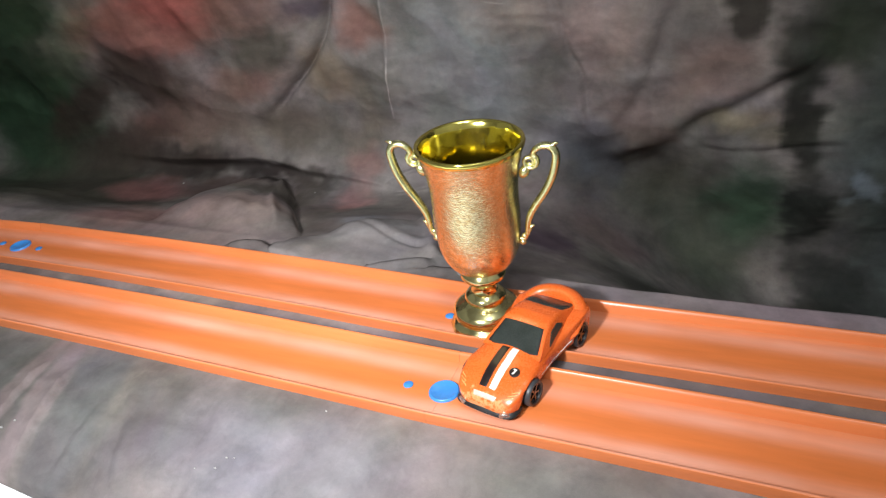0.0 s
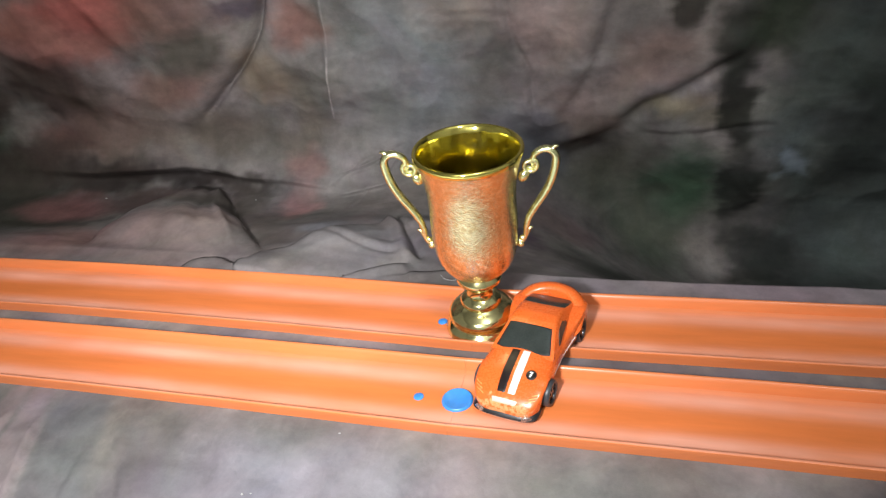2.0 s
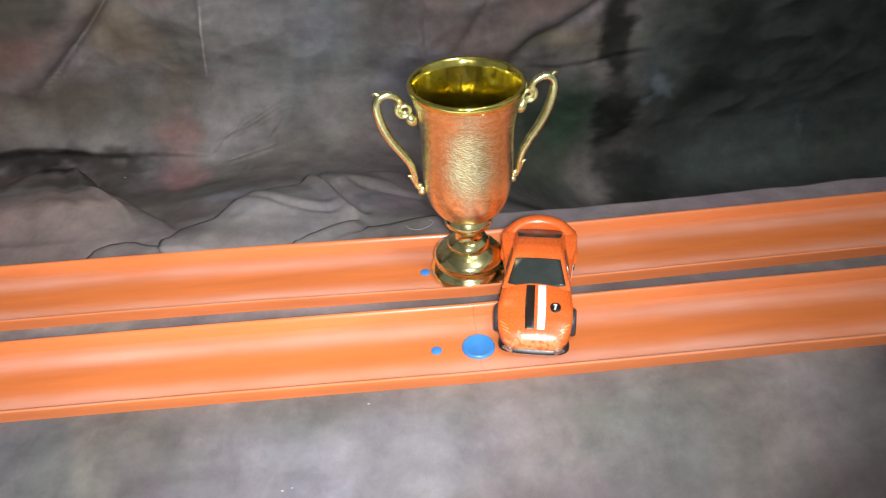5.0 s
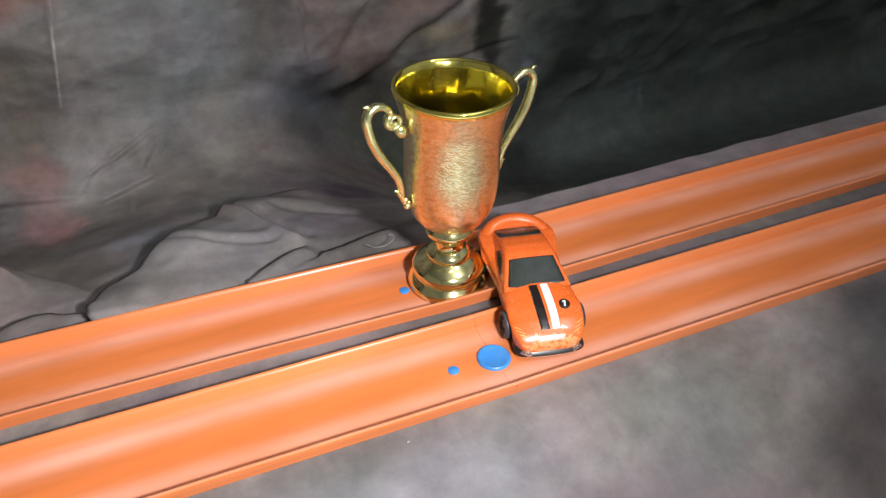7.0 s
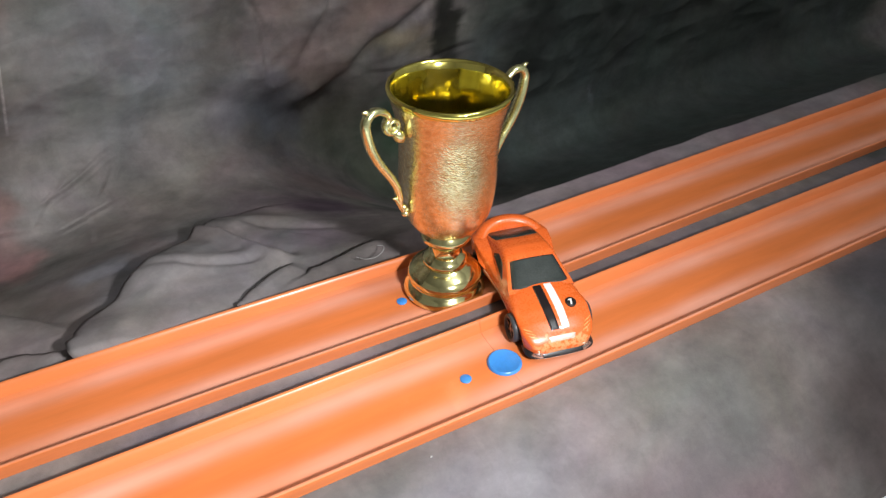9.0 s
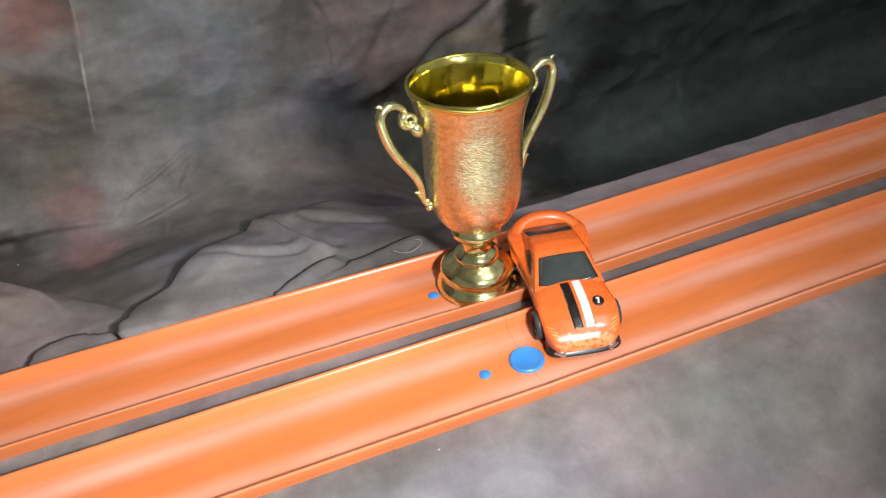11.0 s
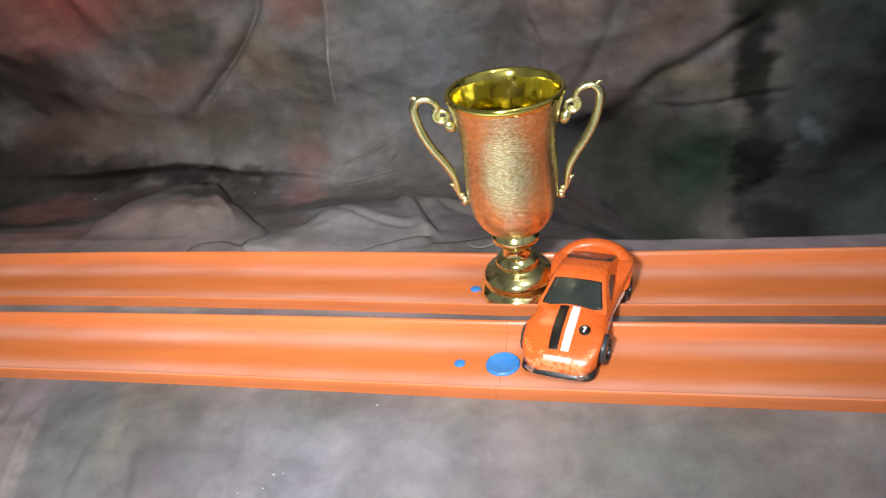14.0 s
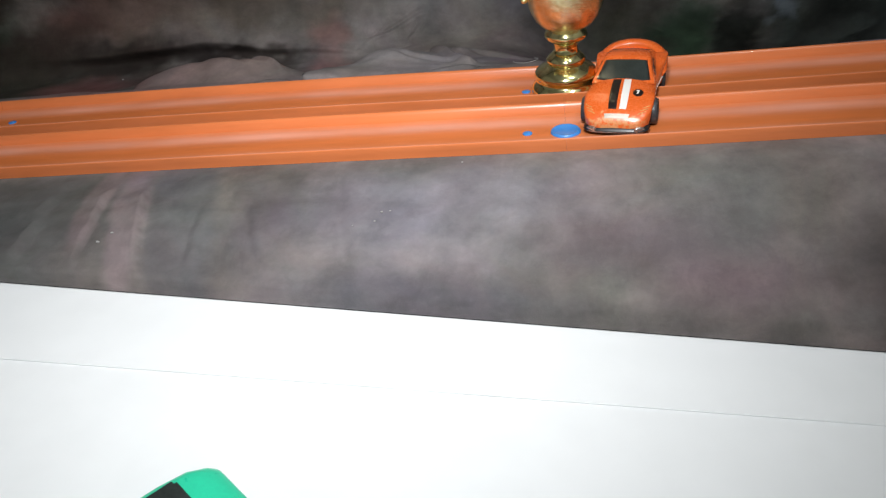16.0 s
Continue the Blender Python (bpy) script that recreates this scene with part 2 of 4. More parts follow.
# soft stains of the painted muslin, with some fold shade put in as pigment, broad ones first: centre x, y, z, reach
# across and along, turn in degrees, softness, colour, strength
WALL_STAINS_AND_SHADE = [
    # the reddish and green end
    ((-0.50, 0.215, 0.030), 0.085, 0.110, 0, 0.5, (0.011, 0.033, 0.014), 0.95),
    ((-0.45, 0.205, 0.120), 0.055, 0.035, 0, 0.5, (0.014, 0.037, 0.015), 0.9),
    ((-0.405, 0.210, 0.092), 0.050, 0.016, 35, 0.7, (0.105, 0.126, 0.085), 0.75),
    ((-0.320, 0.217, 0.098), 0.080, 0.032, 8, 0.6, (0.202, 0.081, 0.066), 0.9),
    ((-0.296, 0.217, 0.112), 0.040, 0.018, 0, 0.7, (0.272, 0.081, 0.069), 0.8),
    ((-0.335, 0.224, 0.012), 0.075, 0.028, 0, 0.7, (0.109, 0.067, 0.054), 0.8),
    ((-0.360, 0.225, 0.052), 0.044, 0.030, 0, 0.6, (0.040, 0.023, 0.018), 0.9),
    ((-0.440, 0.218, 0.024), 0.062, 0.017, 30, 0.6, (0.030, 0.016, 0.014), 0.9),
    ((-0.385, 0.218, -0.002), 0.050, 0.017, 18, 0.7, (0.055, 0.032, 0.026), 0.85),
    ((-0.375, 0.215, 0.012), 0.020, 0.009, -20, 0.8, (0.166, 0.085, 0.074), 0.6),
    # next three: dark band under the sagging fold, pigment plus its shade painted in
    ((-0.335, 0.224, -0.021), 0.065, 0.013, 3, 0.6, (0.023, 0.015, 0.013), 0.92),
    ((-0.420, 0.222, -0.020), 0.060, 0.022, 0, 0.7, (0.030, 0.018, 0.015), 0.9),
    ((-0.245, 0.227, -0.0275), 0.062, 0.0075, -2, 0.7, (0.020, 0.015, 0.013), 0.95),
    ((-0.240, 0.220, 0.104), 0.040, 0.020, 0, 0.7, (0.152, 0.090, 0.071), 0.7),
    ((-0.258, 0.229, 0.046), 0.042, 0.016, 10, 0.7, (0.157, 0.090, 0.071), 0.75),
    ((-0.232, 0.229, 0.074), 0.027, 0.021, 0, 0.6, (0.065, 0.058, 0.044), 0.85),
    ((-0.232, 0.235, 0.004), 0.042, 0.020, 0, 0.7, (0.091, 0.072, 0.056), 0.75),
    ((-0.190, 0.229, 0.104), 0.018, 0.012, 0, 0.7, (0.070, 0.058, 0.082), 0.7),
    ((-0.188, 0.236, 0.054), 0.020, 0.024, 0, 0.7, (0.179, 0.135, 0.095), 0.75),
    ((-0.152, 0.238, 0.088), 0.023, 0.018, 0, 0.6, (0.210, 0.114, 0.091), 0.85),
    ((-0.160, 0.245, 0.030), 0.018, 0.030, 0, 0.8, (0.105, 0.088, 0.070), 0.65),
    ((-0.178, 0.247, 0.000), 0.030, 0.016, 0, 0.8, (0.114, 0.093, 0.075), 0.7),
    ((-0.172, 0.236, -0.016), 0.016, 0.012, 0, 0.8, (0.222, 0.124, 0.111), 0.75),
    # the blue grey middle
    ((-0.085, 0.245, 0.055), 0.045, 0.060, 0, 0.6, (0.165, 0.172, 0.176), 0.8),
    ((-0.072, 0.247, 0.040), 0.028, 0.030, 20, 0.8, (0.195, 0.187, 0.193), 0.6),
    ((-0.110, 0.250, 0.012), 0.028, 0.030, 0, 0.8, (0.172, 0.172, 0.164), 0.7),
    ((-0.020, 0.263, -0.004), 0.036, 0.024, 0, 0.7, (0.166, 0.164, 0.177), 0.8),
    ((-0.048, 0.240, 0.092), 0.030, 0.016, 0, 0.7, (0.224, 0.181, 0.156), 0.7),
    ((-0.032, 0.245, 0.066), 0.026, 0.008, 0, 0.8, (0.115, 0.104, 0.104), 0.75),
    ((-0.045, 0.243, 0.080), 0.020, 0.005, 3, 0.8, (0.116, 0.104, 0.098), 0.6),
    ((0.014, 0.248, 0.072), 0.028, 0.032, 0, 0.7, (0.266, 0.202, 0.177), 0.75),
    ((0.000, 0.268, -0.022), 0.026, 0.013, -30, 0.7, (0.120, 0.121, 0.137), 0.8),
    ((0.036, 0.264, 0.002), 0.018, 0.015, 0, 0.7, (0.136, 0.092, 0.074), 0.7),
    ((0.070, 0.259, 0.046), 0.036, 0.022, 35, 0.8, (0.185, 0.126, 0.112), 0.8),
    ((0.022, 0.262, 0.018), 0.020, 0.016, 0, 0.8, (0.195, 0.132, 0.116), 0.6),
    # the dark green end
    ((0.25, 0.275, 0.070), 0.110, 0.090, 0, 0.5, (0.050, 0.057, 0.048), 0.93),
    ((0.44, 0.30, -0.03), 0.300, 0.260, 0, 0.14, (0.050, 0.058, 0.053), 0.97),
    ((0.055, 0.284, -0.045), 0.036, 0.026, 0, 0.7, (0.105, 0.098, 0.078), 0.85),
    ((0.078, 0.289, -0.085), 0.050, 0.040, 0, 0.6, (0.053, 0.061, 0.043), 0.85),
    ((0.094, 0.267, 0.014), 0.030, 0.009, 12, 0.7, (0.222, 0.179, 0.129), 0.85),
    ((0.118, 0.272, 0.003), 0.022, 0.008, 0, 0.7, (0.142, 0.125, 0.091), 0.75),
    ((0.100, 0.287, -0.056), 0.032, 0.036, 0, 0.7, (0.038, 0.068, 0.040), 0.9),
    ((0.080, 0.288, -0.062), 0.014, 0.010, 0, 0.7, (0.043, 0.045, 0.034), 0.7),
    ((0.094, 0.253, 0.088), 0.016, 0.020, 0, 0.5, (0.029, 0.025, 0.020), 0.9),
    ((0.128, 0.262, 0.060), 0.020, 0.034, -12, 0.5, (0.025, 0.025, 0.020), 0.92),
    ((0.131, 0.274, 0.006), 0.012, 0.042, 8, 0.5, (0.016, 0.017, 0.013), 0.92),
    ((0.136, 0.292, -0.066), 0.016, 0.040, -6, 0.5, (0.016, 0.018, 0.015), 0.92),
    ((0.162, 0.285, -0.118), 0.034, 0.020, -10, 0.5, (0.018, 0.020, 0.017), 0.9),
    ((0.148, 0.267, 0.072), 0.024, 0.030, 0, 0.6, (0.029, 0.040, 0.025), 0.85),
    ((0.176, 0.280, -0.008), 0.032, 0.034, 0, 0.7, (0.098, 0.112, 0.106), 0.75),
    ((0.168, 0.286, -0.034), 0.005, 0.012, 28, 0.8, (0.189, 0.222, 0.246), 0.75),
    ((0.176, 0.286, -0.040), 0.004, 0.010, 40, 0.8, (0.171, 0.199, 0.222), 0.7),
    ((0.161, 0.286, -0.046), 0.010, 0.003, 20, 0.8, (0.161, 0.185, 0.204), 0.6),
    ((0.262, 0.298, -0.100), 0.060, 0.034, 0, 0.7, (0.078, 0.094, 0.088), 0.8),
    ((0.307, 0.313, -0.096), 0.004, 0.012, 15, 0.8, (0.142, 0.161, 0.162), 0.6),
    ((0.400, 0.320, -0.065), 0.050, 0.040, 0, 0.7, (0.066, 0.078, 0.070), 0.7),
    ((0.210, 0.285, -0.020), 0.024, 0.050, 0, 0.7, (0.025, 0.028, 0.025), 0.75),
]
GROUND_STAINS_AND_SHADE = [
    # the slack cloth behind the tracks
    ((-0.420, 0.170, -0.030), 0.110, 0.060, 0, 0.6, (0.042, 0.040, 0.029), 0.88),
    ((-0.350, 0.185, -0.030), 0.040, 0.024, 0, 0.7, (0.175, 0.086, 0.080), 0.8),
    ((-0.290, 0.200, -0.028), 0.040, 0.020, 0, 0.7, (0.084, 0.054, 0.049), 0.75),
    ((-0.292, 0.115, -0.012), 0.045, 0.034, 0, 0.7, (0.192, 0.107, 0.099), 0.85),
    ((-0.215, 0.120, 0.000), 0.046, 0.046, 0, 0.6, (0.241, 0.178, 0.167), 0.85),
    # valley beside the dome: brownish pigment that also carries the valley's shading
    ((-0.186, 0.172, -0.026), 0.018, 0.058, 38, 0.8, (0.116, 0.095, 0.085), 0.85),
    # darker patch at the dome's top
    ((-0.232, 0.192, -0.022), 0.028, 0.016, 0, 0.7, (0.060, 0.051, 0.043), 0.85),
    # lower end of that valley, its shading in the colour too
    ((-0.148, 0.134, -0.018), 0.014, 0.030, 38, 0.8, (0.120, 0.099, 0.091), 0.7),
    ((-0.165, 0.200, -0.032), 0.014, 0.024, 12, 0.8, (0.302, 0.170, 0.159), 0.85),
    ((-0.118, 0.185, -0.025), 0.024, 0.030, 0, 0.7, (0.137, 0.122, 0.118), 0.7),
    ((-0.085, 0.105, 0.002), 0.045, 0.028, 0, 0.7, (0.222, 0.202, 0.204), 0.85),
    ((-0.124, 0.146, -0.010), 0.018, 0.014, 0, 0.8, (0.208, 0.203, 0.221), 0.75),
    ((-0.060, 0.150, -0.008), 0.034, 0.020, 0, 0.8, (0.175, 0.147, 0.145), 0.6),
    ((-0.028, 0.185, -0.028), 0.036, 0.026, 0, 0.7, (0.131, 0.098, 0.108), 0.8),
    ((-0.036, 0.120, -0.005), 0.024, 0.016, 0, 0.8, (0.206, 0.174, 0.205), 0.75),
    ((-0.008, 0.172, -0.030), 0.024, 0.024, 0, 0.7, (0.089, 0.060, 0.083), 0.85),
    ((0.016, 0.222, -0.052), 0.030, 0.022, 0, 0.7, (0.156, 0.115, 0.113), 0.8),
    ((0.180, 0.086, -0.002), 0.180, 0.020, 0, 0.4, (0.227, 0.184, 0.194), 0.85),
    # dark patch where the sheet drops away at the right
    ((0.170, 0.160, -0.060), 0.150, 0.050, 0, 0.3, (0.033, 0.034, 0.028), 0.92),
    # before the tracks
    ((-0.240, -0.060, 0.000), 0.060, 0.050, 0, 0.6, (0.084, 0.084, 0.081), 0.85),
    ((-0.209, -0.042, 0.000), 0.0065, 0.040, 8, 0.4, (0.180, 0.145, 0.145), 0.8),
    ((-0.189, -0.054, 0.000), 0.008, 0.050, 16, 0.4, (0.205, 0.166, 0.168), 0.85),
    ((-0.163, -0.055, -0.003), 0.0165, 0.060, 16, 0.3, (0.104, 0.100, 0.104), 0.75),
    ((-0.128, -0.056, -0.005), 0.018, 0.030, 0, 0.8, (0.112, 0.105, 0.111), 0.7),
    ((-0.086, -0.052, -0.007), 0.032, 0.026, 0, 0.7, (0.162, 0.144, 0.163), 0.75),
    ((-0.034, -0.054, -0.010), 0.050, 0.028, 0, 0.7, (0.185, 0.171, 0.190), 0.8),
    ((-0.058, -0.090, -0.020), 0.060, 0.010, -3, 0.8, (0.087, 0.084, 0.092), 0.8),
    ((0.052, -0.046, -0.006), 0.036, 0.020, 0, 0.9, (0.120, 0.116, 0.110), 0.6),
    ((0.022, -0.070, -0.015), 0.040, 0.012, -4, 0.8, (0.128, 0.102, 0.106), 0.75),
    ((0.062, -0.082, -0.026), 0.034, 0.010, -4, 0.9, (0.172, 0.124, 0.130), 0.7),
    ((0.104, -0.050, -0.008), 0.032, 0.018, 0, 0.9, (0.120, 0.104, 0.094), 0.6),
    ((0.130, -0.078, -0.022), 0.034, 0.024, 0, 0.6, (0.056, 0.043, 0.041), 0.8),
    ((0.180, -0.040, -0.010), 0.055, 0.030, 0, 0.7, (0.053, 0.051, 0.058), 0.8),
    ((0.215, -0.080, -0.040), 0.050, 0.030, 0, 0.7, (0.132, 0.073, 0.077), 0.6),
    # a darker strip along the gap between the two tracks
    ((0.000, 0.022, -0.001), 0.400, 0.012, 0, 0.6, (0.121, 0.109, 0.122), 0.7),
]


# pale lines rubbed along old folds: from x, z to x, z, half width, strength
WORN_LINES = [((-0.1265, 0.128), (-0.1375, 0.060), 0.0009, 0.30), ((-0.1375, 0.066), (-0.148, 0.012), 0.0010, 0.75), ((-0.060, 0.101), (-0.046, 0.099), 0.0008, 0.35)]


def tint_range(m, colour):
    """A noise's colour, centred, turned into gentle factors for red, green and blue."""
    low = m.node_tree.nodes.new("ShaderNodeVectorMath")
    low.operation = "MULTIPLY_ADD"
    low.inputs[1].default_value, low.inputs[2].default_value = (0.38, 0.22, 0.30), (0.795, 0.870, 0.840)
    link(m, colour, low.inputs[0])
    return low.outputs["Vector"]


def muslin():
    m = material("painted_muslin", (0.2, 0.18, 0.19), 0.85, spec=0.2)
    t = m.node_tree
    b = t.nodes["Principled BSDF"]
    tc = t.nodes.new("ShaderNodeTexCoord")
    warp = node(m, "ShaderNodeTexNoise", Scale=34.0, Detail=5.0, Roughness=0.6)
    link(m, tc.outputs["Object"], warp.inputs["Vector"])
    sub = t.nodes.new("ShaderNodeVectorMath")
    sub.operation = "SUBTRACT"
    sub.inputs[1].default_value = (0.5, 0.5, 0.5)
    link(m, warp.outputs["Color"], sub.inputs[0])
    sc = t.nodes.new("ShaderNodeVectorMath")
    sc.operation = "SCALE"
    sc.inputs["Scale"].default_value = 0.034
    link(m, sub.outputs["Vector"], sc.inputs[0])
    pos = t.nodes.new("ShaderNodeVectorMath")
    link(m, tc.outputs["Object"], pos.inputs[0])
    link(m, sc.outputs["Vector"], pos.inputs[1])
    mottle = node(m, "ShaderNodeTexNoise", Scale=11.0, Detail=6.0, Roughness=0.6)
    link(m, tc.outputs["Object"], mottle.inputs["Vector"])
    ramp = t.nodes.new("ShaderNodeValToRGB")
    ramp.color_ramp.elements[0].position, ramp.color_ramp.elements[0].color = 0.32, (0.090, 0.083, 0.077, 1)
    ramp.color_ramp.elements[1].position, ramp.color_ramp.elements[1].color = 0.68, (0.250, 0.222, 0.210, 1)
    mid = ramp.color_ramp.elements.new(0.5)
    mid.color = (0.165, 0.146, 0.137, 1)
    link(m, mottle.outputs["Fac"], ramp.inputs["Fac"])
    last = ramp.outputs["Color"]
    # the stains and painted shade, spread over the sheet below: what is left of the ground, and the pigment on it
    stain_and_shade = t.nodes.new("ShaderNodeAttribute")
    stain_and_shade.attribute_name = "stain_and_shade"
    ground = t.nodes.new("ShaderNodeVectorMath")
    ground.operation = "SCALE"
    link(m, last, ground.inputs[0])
    link(m, stain_and_shade.outputs["Alpha"], ground.inputs["Scale"])
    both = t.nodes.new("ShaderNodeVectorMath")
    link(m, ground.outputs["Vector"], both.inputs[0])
    link(m, stain_and_shade.outputs["Color"], both.inputs[1])
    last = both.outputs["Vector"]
    for (ax, az), (bx, bz), wide, strength in WORN_LINES:
        n = math.hypot(bx - ax, bz - az)
        rel = t.nodes.new("ShaderNodeVectorMath")
        rel.operation = "SUBTRACT"
        link(m, tc.outputs["Object"], rel.inputs[0])
        rel.inputs[1].default_value = (ax, 0, az)
        values = []
        for direction in (((bx - ax) / n, 0, (bz - az) / n), ((bz - az) / n, 0, (ax - bx) / n)):
            dot = t.nodes.new("ShaderNodeVectorMath")
            dot.operation = "DOT_PRODUCT"
            link(m, rel.outputs["Vector"], dot.inputs[0])
            dot.inputs[1].default_value = direction
            values.append(dot.outputs["Value"])
        side = t.nodes.new("ShaderNodeMath")
        side.operation = "ABSOLUTE"
        link(m, values[1], side.inputs[0])
        near = node(m, "ShaderNodeMapRange")
        near.inputs["From Min"].default_value, near.inputs["From Max"].default_value = wide, wide * 0.3
        near.inputs["To Max"].default_value = strength
        link(m, side.outputs[0], near.inputs["Value"])
        inside = node(m, "ShaderNodeMapRange")
        inside.inputs["From Min"].default_value, inside.inputs["From Max"].default_value = n, n * 0.8
        link(m, values[0], inside.inputs["Value"])
        start = node(m, "ShaderNodeMapRange")
        start.inputs["From Min"].default_value, start.inputs["From Max"].default_value = -0.004, 0.004
        link(m, values[0], start.inputs["Value"])
        rub = node(m, "ShaderNodeTexNoise", Scale=260.0, Detail=3.0)
        link(m, tc.outputs["Object"], rub.inputs["Vector"])
        product = near.outputs["Result"]
        for other in (inside.outputs["Result"], start.outputs["Result"], rub.outputs["Fac"]):
            times = t.nodes.new("ShaderNodeMath")
            times.operation = "MULTIPLY"
            link(m, product, times.inputs[0])
            link(m, other, times.inputs[1])
            product = times.outputs[0]
        mix = t.nodes.new("ShaderNodeMix")
        mix.data_type = "RGBA"
        link(m, product, mix.inputs[0])
        link(m, last, mix.inputs[6])
        mix.inputs[7].default_value = (0.55, 0.47, 0.46, 1)
        last = mix.outputs[2]
    brush = node(m, "ShaderNodeTexNoise", Scale=60.0, Detail=6.0, Roughness=0.62)
    mp = t.nodes.new("ShaderNodeMapping")
    mp.inputs["Scale"].default_value = (0.8, 1, 1.15)
    link(m, tc.outputs["Object"], mp.inputs["Vector"])
    link(m, mp.outputs["Vector"], brush.inputs["Vector"])
    rng = node(m, "ShaderNodeMapRange")
    rng.inputs["From Min"].default_value, rng.inputs["From Max"].default_value = 0.3, 0.7
    rng.inputs["To Min"].default_value, rng.inputs["To Max"].default_value = 0.80, 1.20
    link(m, brush.outputs["Fac"], rng.inputs["Value"])
    mul = t.nodes.new("ShaderNodeVectorMath")
    mul.operation = "SCALE"
    link(m, last, mul.inputs[0])
    link(m, rng.outputs["Result"], mul.inputs["Scale"])
    last = mul.outputs["Vector"]
    # dabbed tints of rose, olive and slate over the grey
    tint = node(m, "ShaderNodeTexNoise", Scale=17.0, Detail=5.0, Roughness=0.62, Distortion=0.6)
    link(m, tc.outputs["Object"], tint.inputs["Vector"])
    # dry strokes dragged across and down
    for stretch, depth in (((22, 22, 150), 0.10), ((120, 50, 26), 0.10)):
        turn = t.nodes.new("ShaderNodeMapping")
        turn.inputs["Rotation"].default_value = (0, 0.25, 0)
        turn.inputs["Scale"].default_value = stretch
        link(m, pos.outputs["Vector"], turn.inputs["Vector"])
        stroke = node(m, "ShaderNodeTexNoise", Scale=1.0, Detail=6.0, Roughness=0.7)
        link(m, turn.outputs["Vector"], stroke.inputs["Vector"])
        level = node(m, "ShaderNodeMapRange")
        level.inputs["From Min"].default_value, level.inputs["From Max"].default_value = 0.3, 0.7
        level.inputs["To Min"].default_value, level.inputs["To Max"].default_value = 1 - depth, 1 + depth
        link(m, stroke.outputs["Fac"], level.inputs["Value"])
        dab = t.nodes.new("ShaderNodeVectorMath")
        dab.operation = "SCALE"
        link(m, last, dab.inputs[0])
        link(m, level.outputs["Result"], dab.inputs["Scale"])
        last = dab.outputs["Vector"]
    wash = t.nodes.new("ShaderNodeVectorMath")
    wash.operation = "MULTIPLY"
    link(m, last, wash.inputs[0])
    link(m, tint_range(m, tint.outputs["Color"]), wash.inputs[1])
    link(m, wash.outputs["Vector"], b.inputs["Base Color"])
    weave = node(m, "ShaderNodeTexNoise", Scale=1500.0, Detail=2.0)
    link(m, tc.outputs["Object"], weave.inputs["Vector"])
    crumple = node(m, "ShaderNodeTexNoise", Scale=42.0, Detail=3.0, Roughness=0.45)
    link(m, tc.outputs["Object"], crumple.inputs["Vector"])
    b1 = node(m, "ShaderNodeBump", Strength=0.25, Distance=0.0003)
    link(m, weave.outputs["Fac"], b1.inputs["Height"])
    wrinkle = node(m, "ShaderNodeTexNoise", Scale=9.0, Detail=6.0, Roughness=0.55)
    wrinkle.noise_type = "RIDGED_MULTIFRACTAL"
    link(m, pos.outputs["Vector"], wrinkle.inputs["Vector"])
    b3 = node(m, "ShaderNodeBump", Strength=0.5, Distance=0.0022)
    link(m, wrinkle.outputs["Fac"], b3.inputs["Height"])
    b2 = node(m, "ShaderNodeBump", Strength=0.35, Distance=0.004)
    link(m, crumple.outputs["Fac"], b2.inputs["Height"])
    link(m, b1.outputs["Normal"], b3.inputs["Normal"])
    link(m, b3.outputs["Normal"], b2.inputs["Normal"])
    link(m, b2.outputs["Normal"], b.inputs["Normal"])
    return m


MUSLIN = muslin()


# ---- the cloth: one sheet from its hem over the table and up as a backdrop ----
def fold(px, pz, a, b, height, width, sharp=0.5, soft=0.03):
    """A pleat along the line a-b: a ridge on its upper left and a narrow groove beside it."""
    px, pz = px + 0.004 * noise.noise((px * 32, pz * 32, 11.0)), pz + 0.004 * noise.noise((px * 32, pz * 32, 21.0))
    height *= 0.8 + 0.5 * noise.noise((px * 25, pz * 25, 31.0))
    ax, az = a
    dx, dz = b[0] - ax, b[1] - az
    n = math.hypot(dx, dz)
    along = ((px - ax) * dx + (pz - az) * dz) / n
    d = ((px - ax) * dz - (pz - az) * dx) / n
    end = smoothstep(-soft, soft / 3, along) * (1 - smoothstep(n - soft / 3, n + soft, along))
    return end * height * (math.exp(-((d - width) / width) ** 2) - sharp * math.exp(-((d + 0.3 * width) / (0.5 * width)) ** 2))


HEAP_EDGE = [(-0.1390, 0.068), (-0.1370, 0.081), (-0.1345, 0.091), (-0.1290, 0.097), (-0.1210, 0.103), (-0.1000, 0.125), (-0.0830, 0.142), (-0.0660, 0.160), (-0.0440, 0.174), (-0.0150, 0.184)]
TONGUE_EDGE = [(-0.080, 0.076), (-0.071, 0.084), (-0.064, 0.088), (-0.054, 0.092), (-0.049, 0.099)]
FLAP_EDGE = [(-0.047, 0.084), (-0.036, 0.088), (-0.025, 0.090), (-0.013, 0.093), (0.002, 0.094)]
HEM_EDGE = [(-0.181, 0.072), (-0.177, 0.086), (-0.172, 0.089), (-0.162, 0.091), (-0.149, 0.086), (-0.143, 0.085), (-0.1385, 0.084), (-0.132, 0.084)]
LAYERS = ((HEAP_EDGE, 0.0095, 0.010, 0.028), (TONGUE_EDGE, 0.0030, 0.004, 0.012), (FLAP_EDGE, 0.0026, 0.004, 0.010), (HEM_EDGE, 0.0042, 0.004, 0.012))


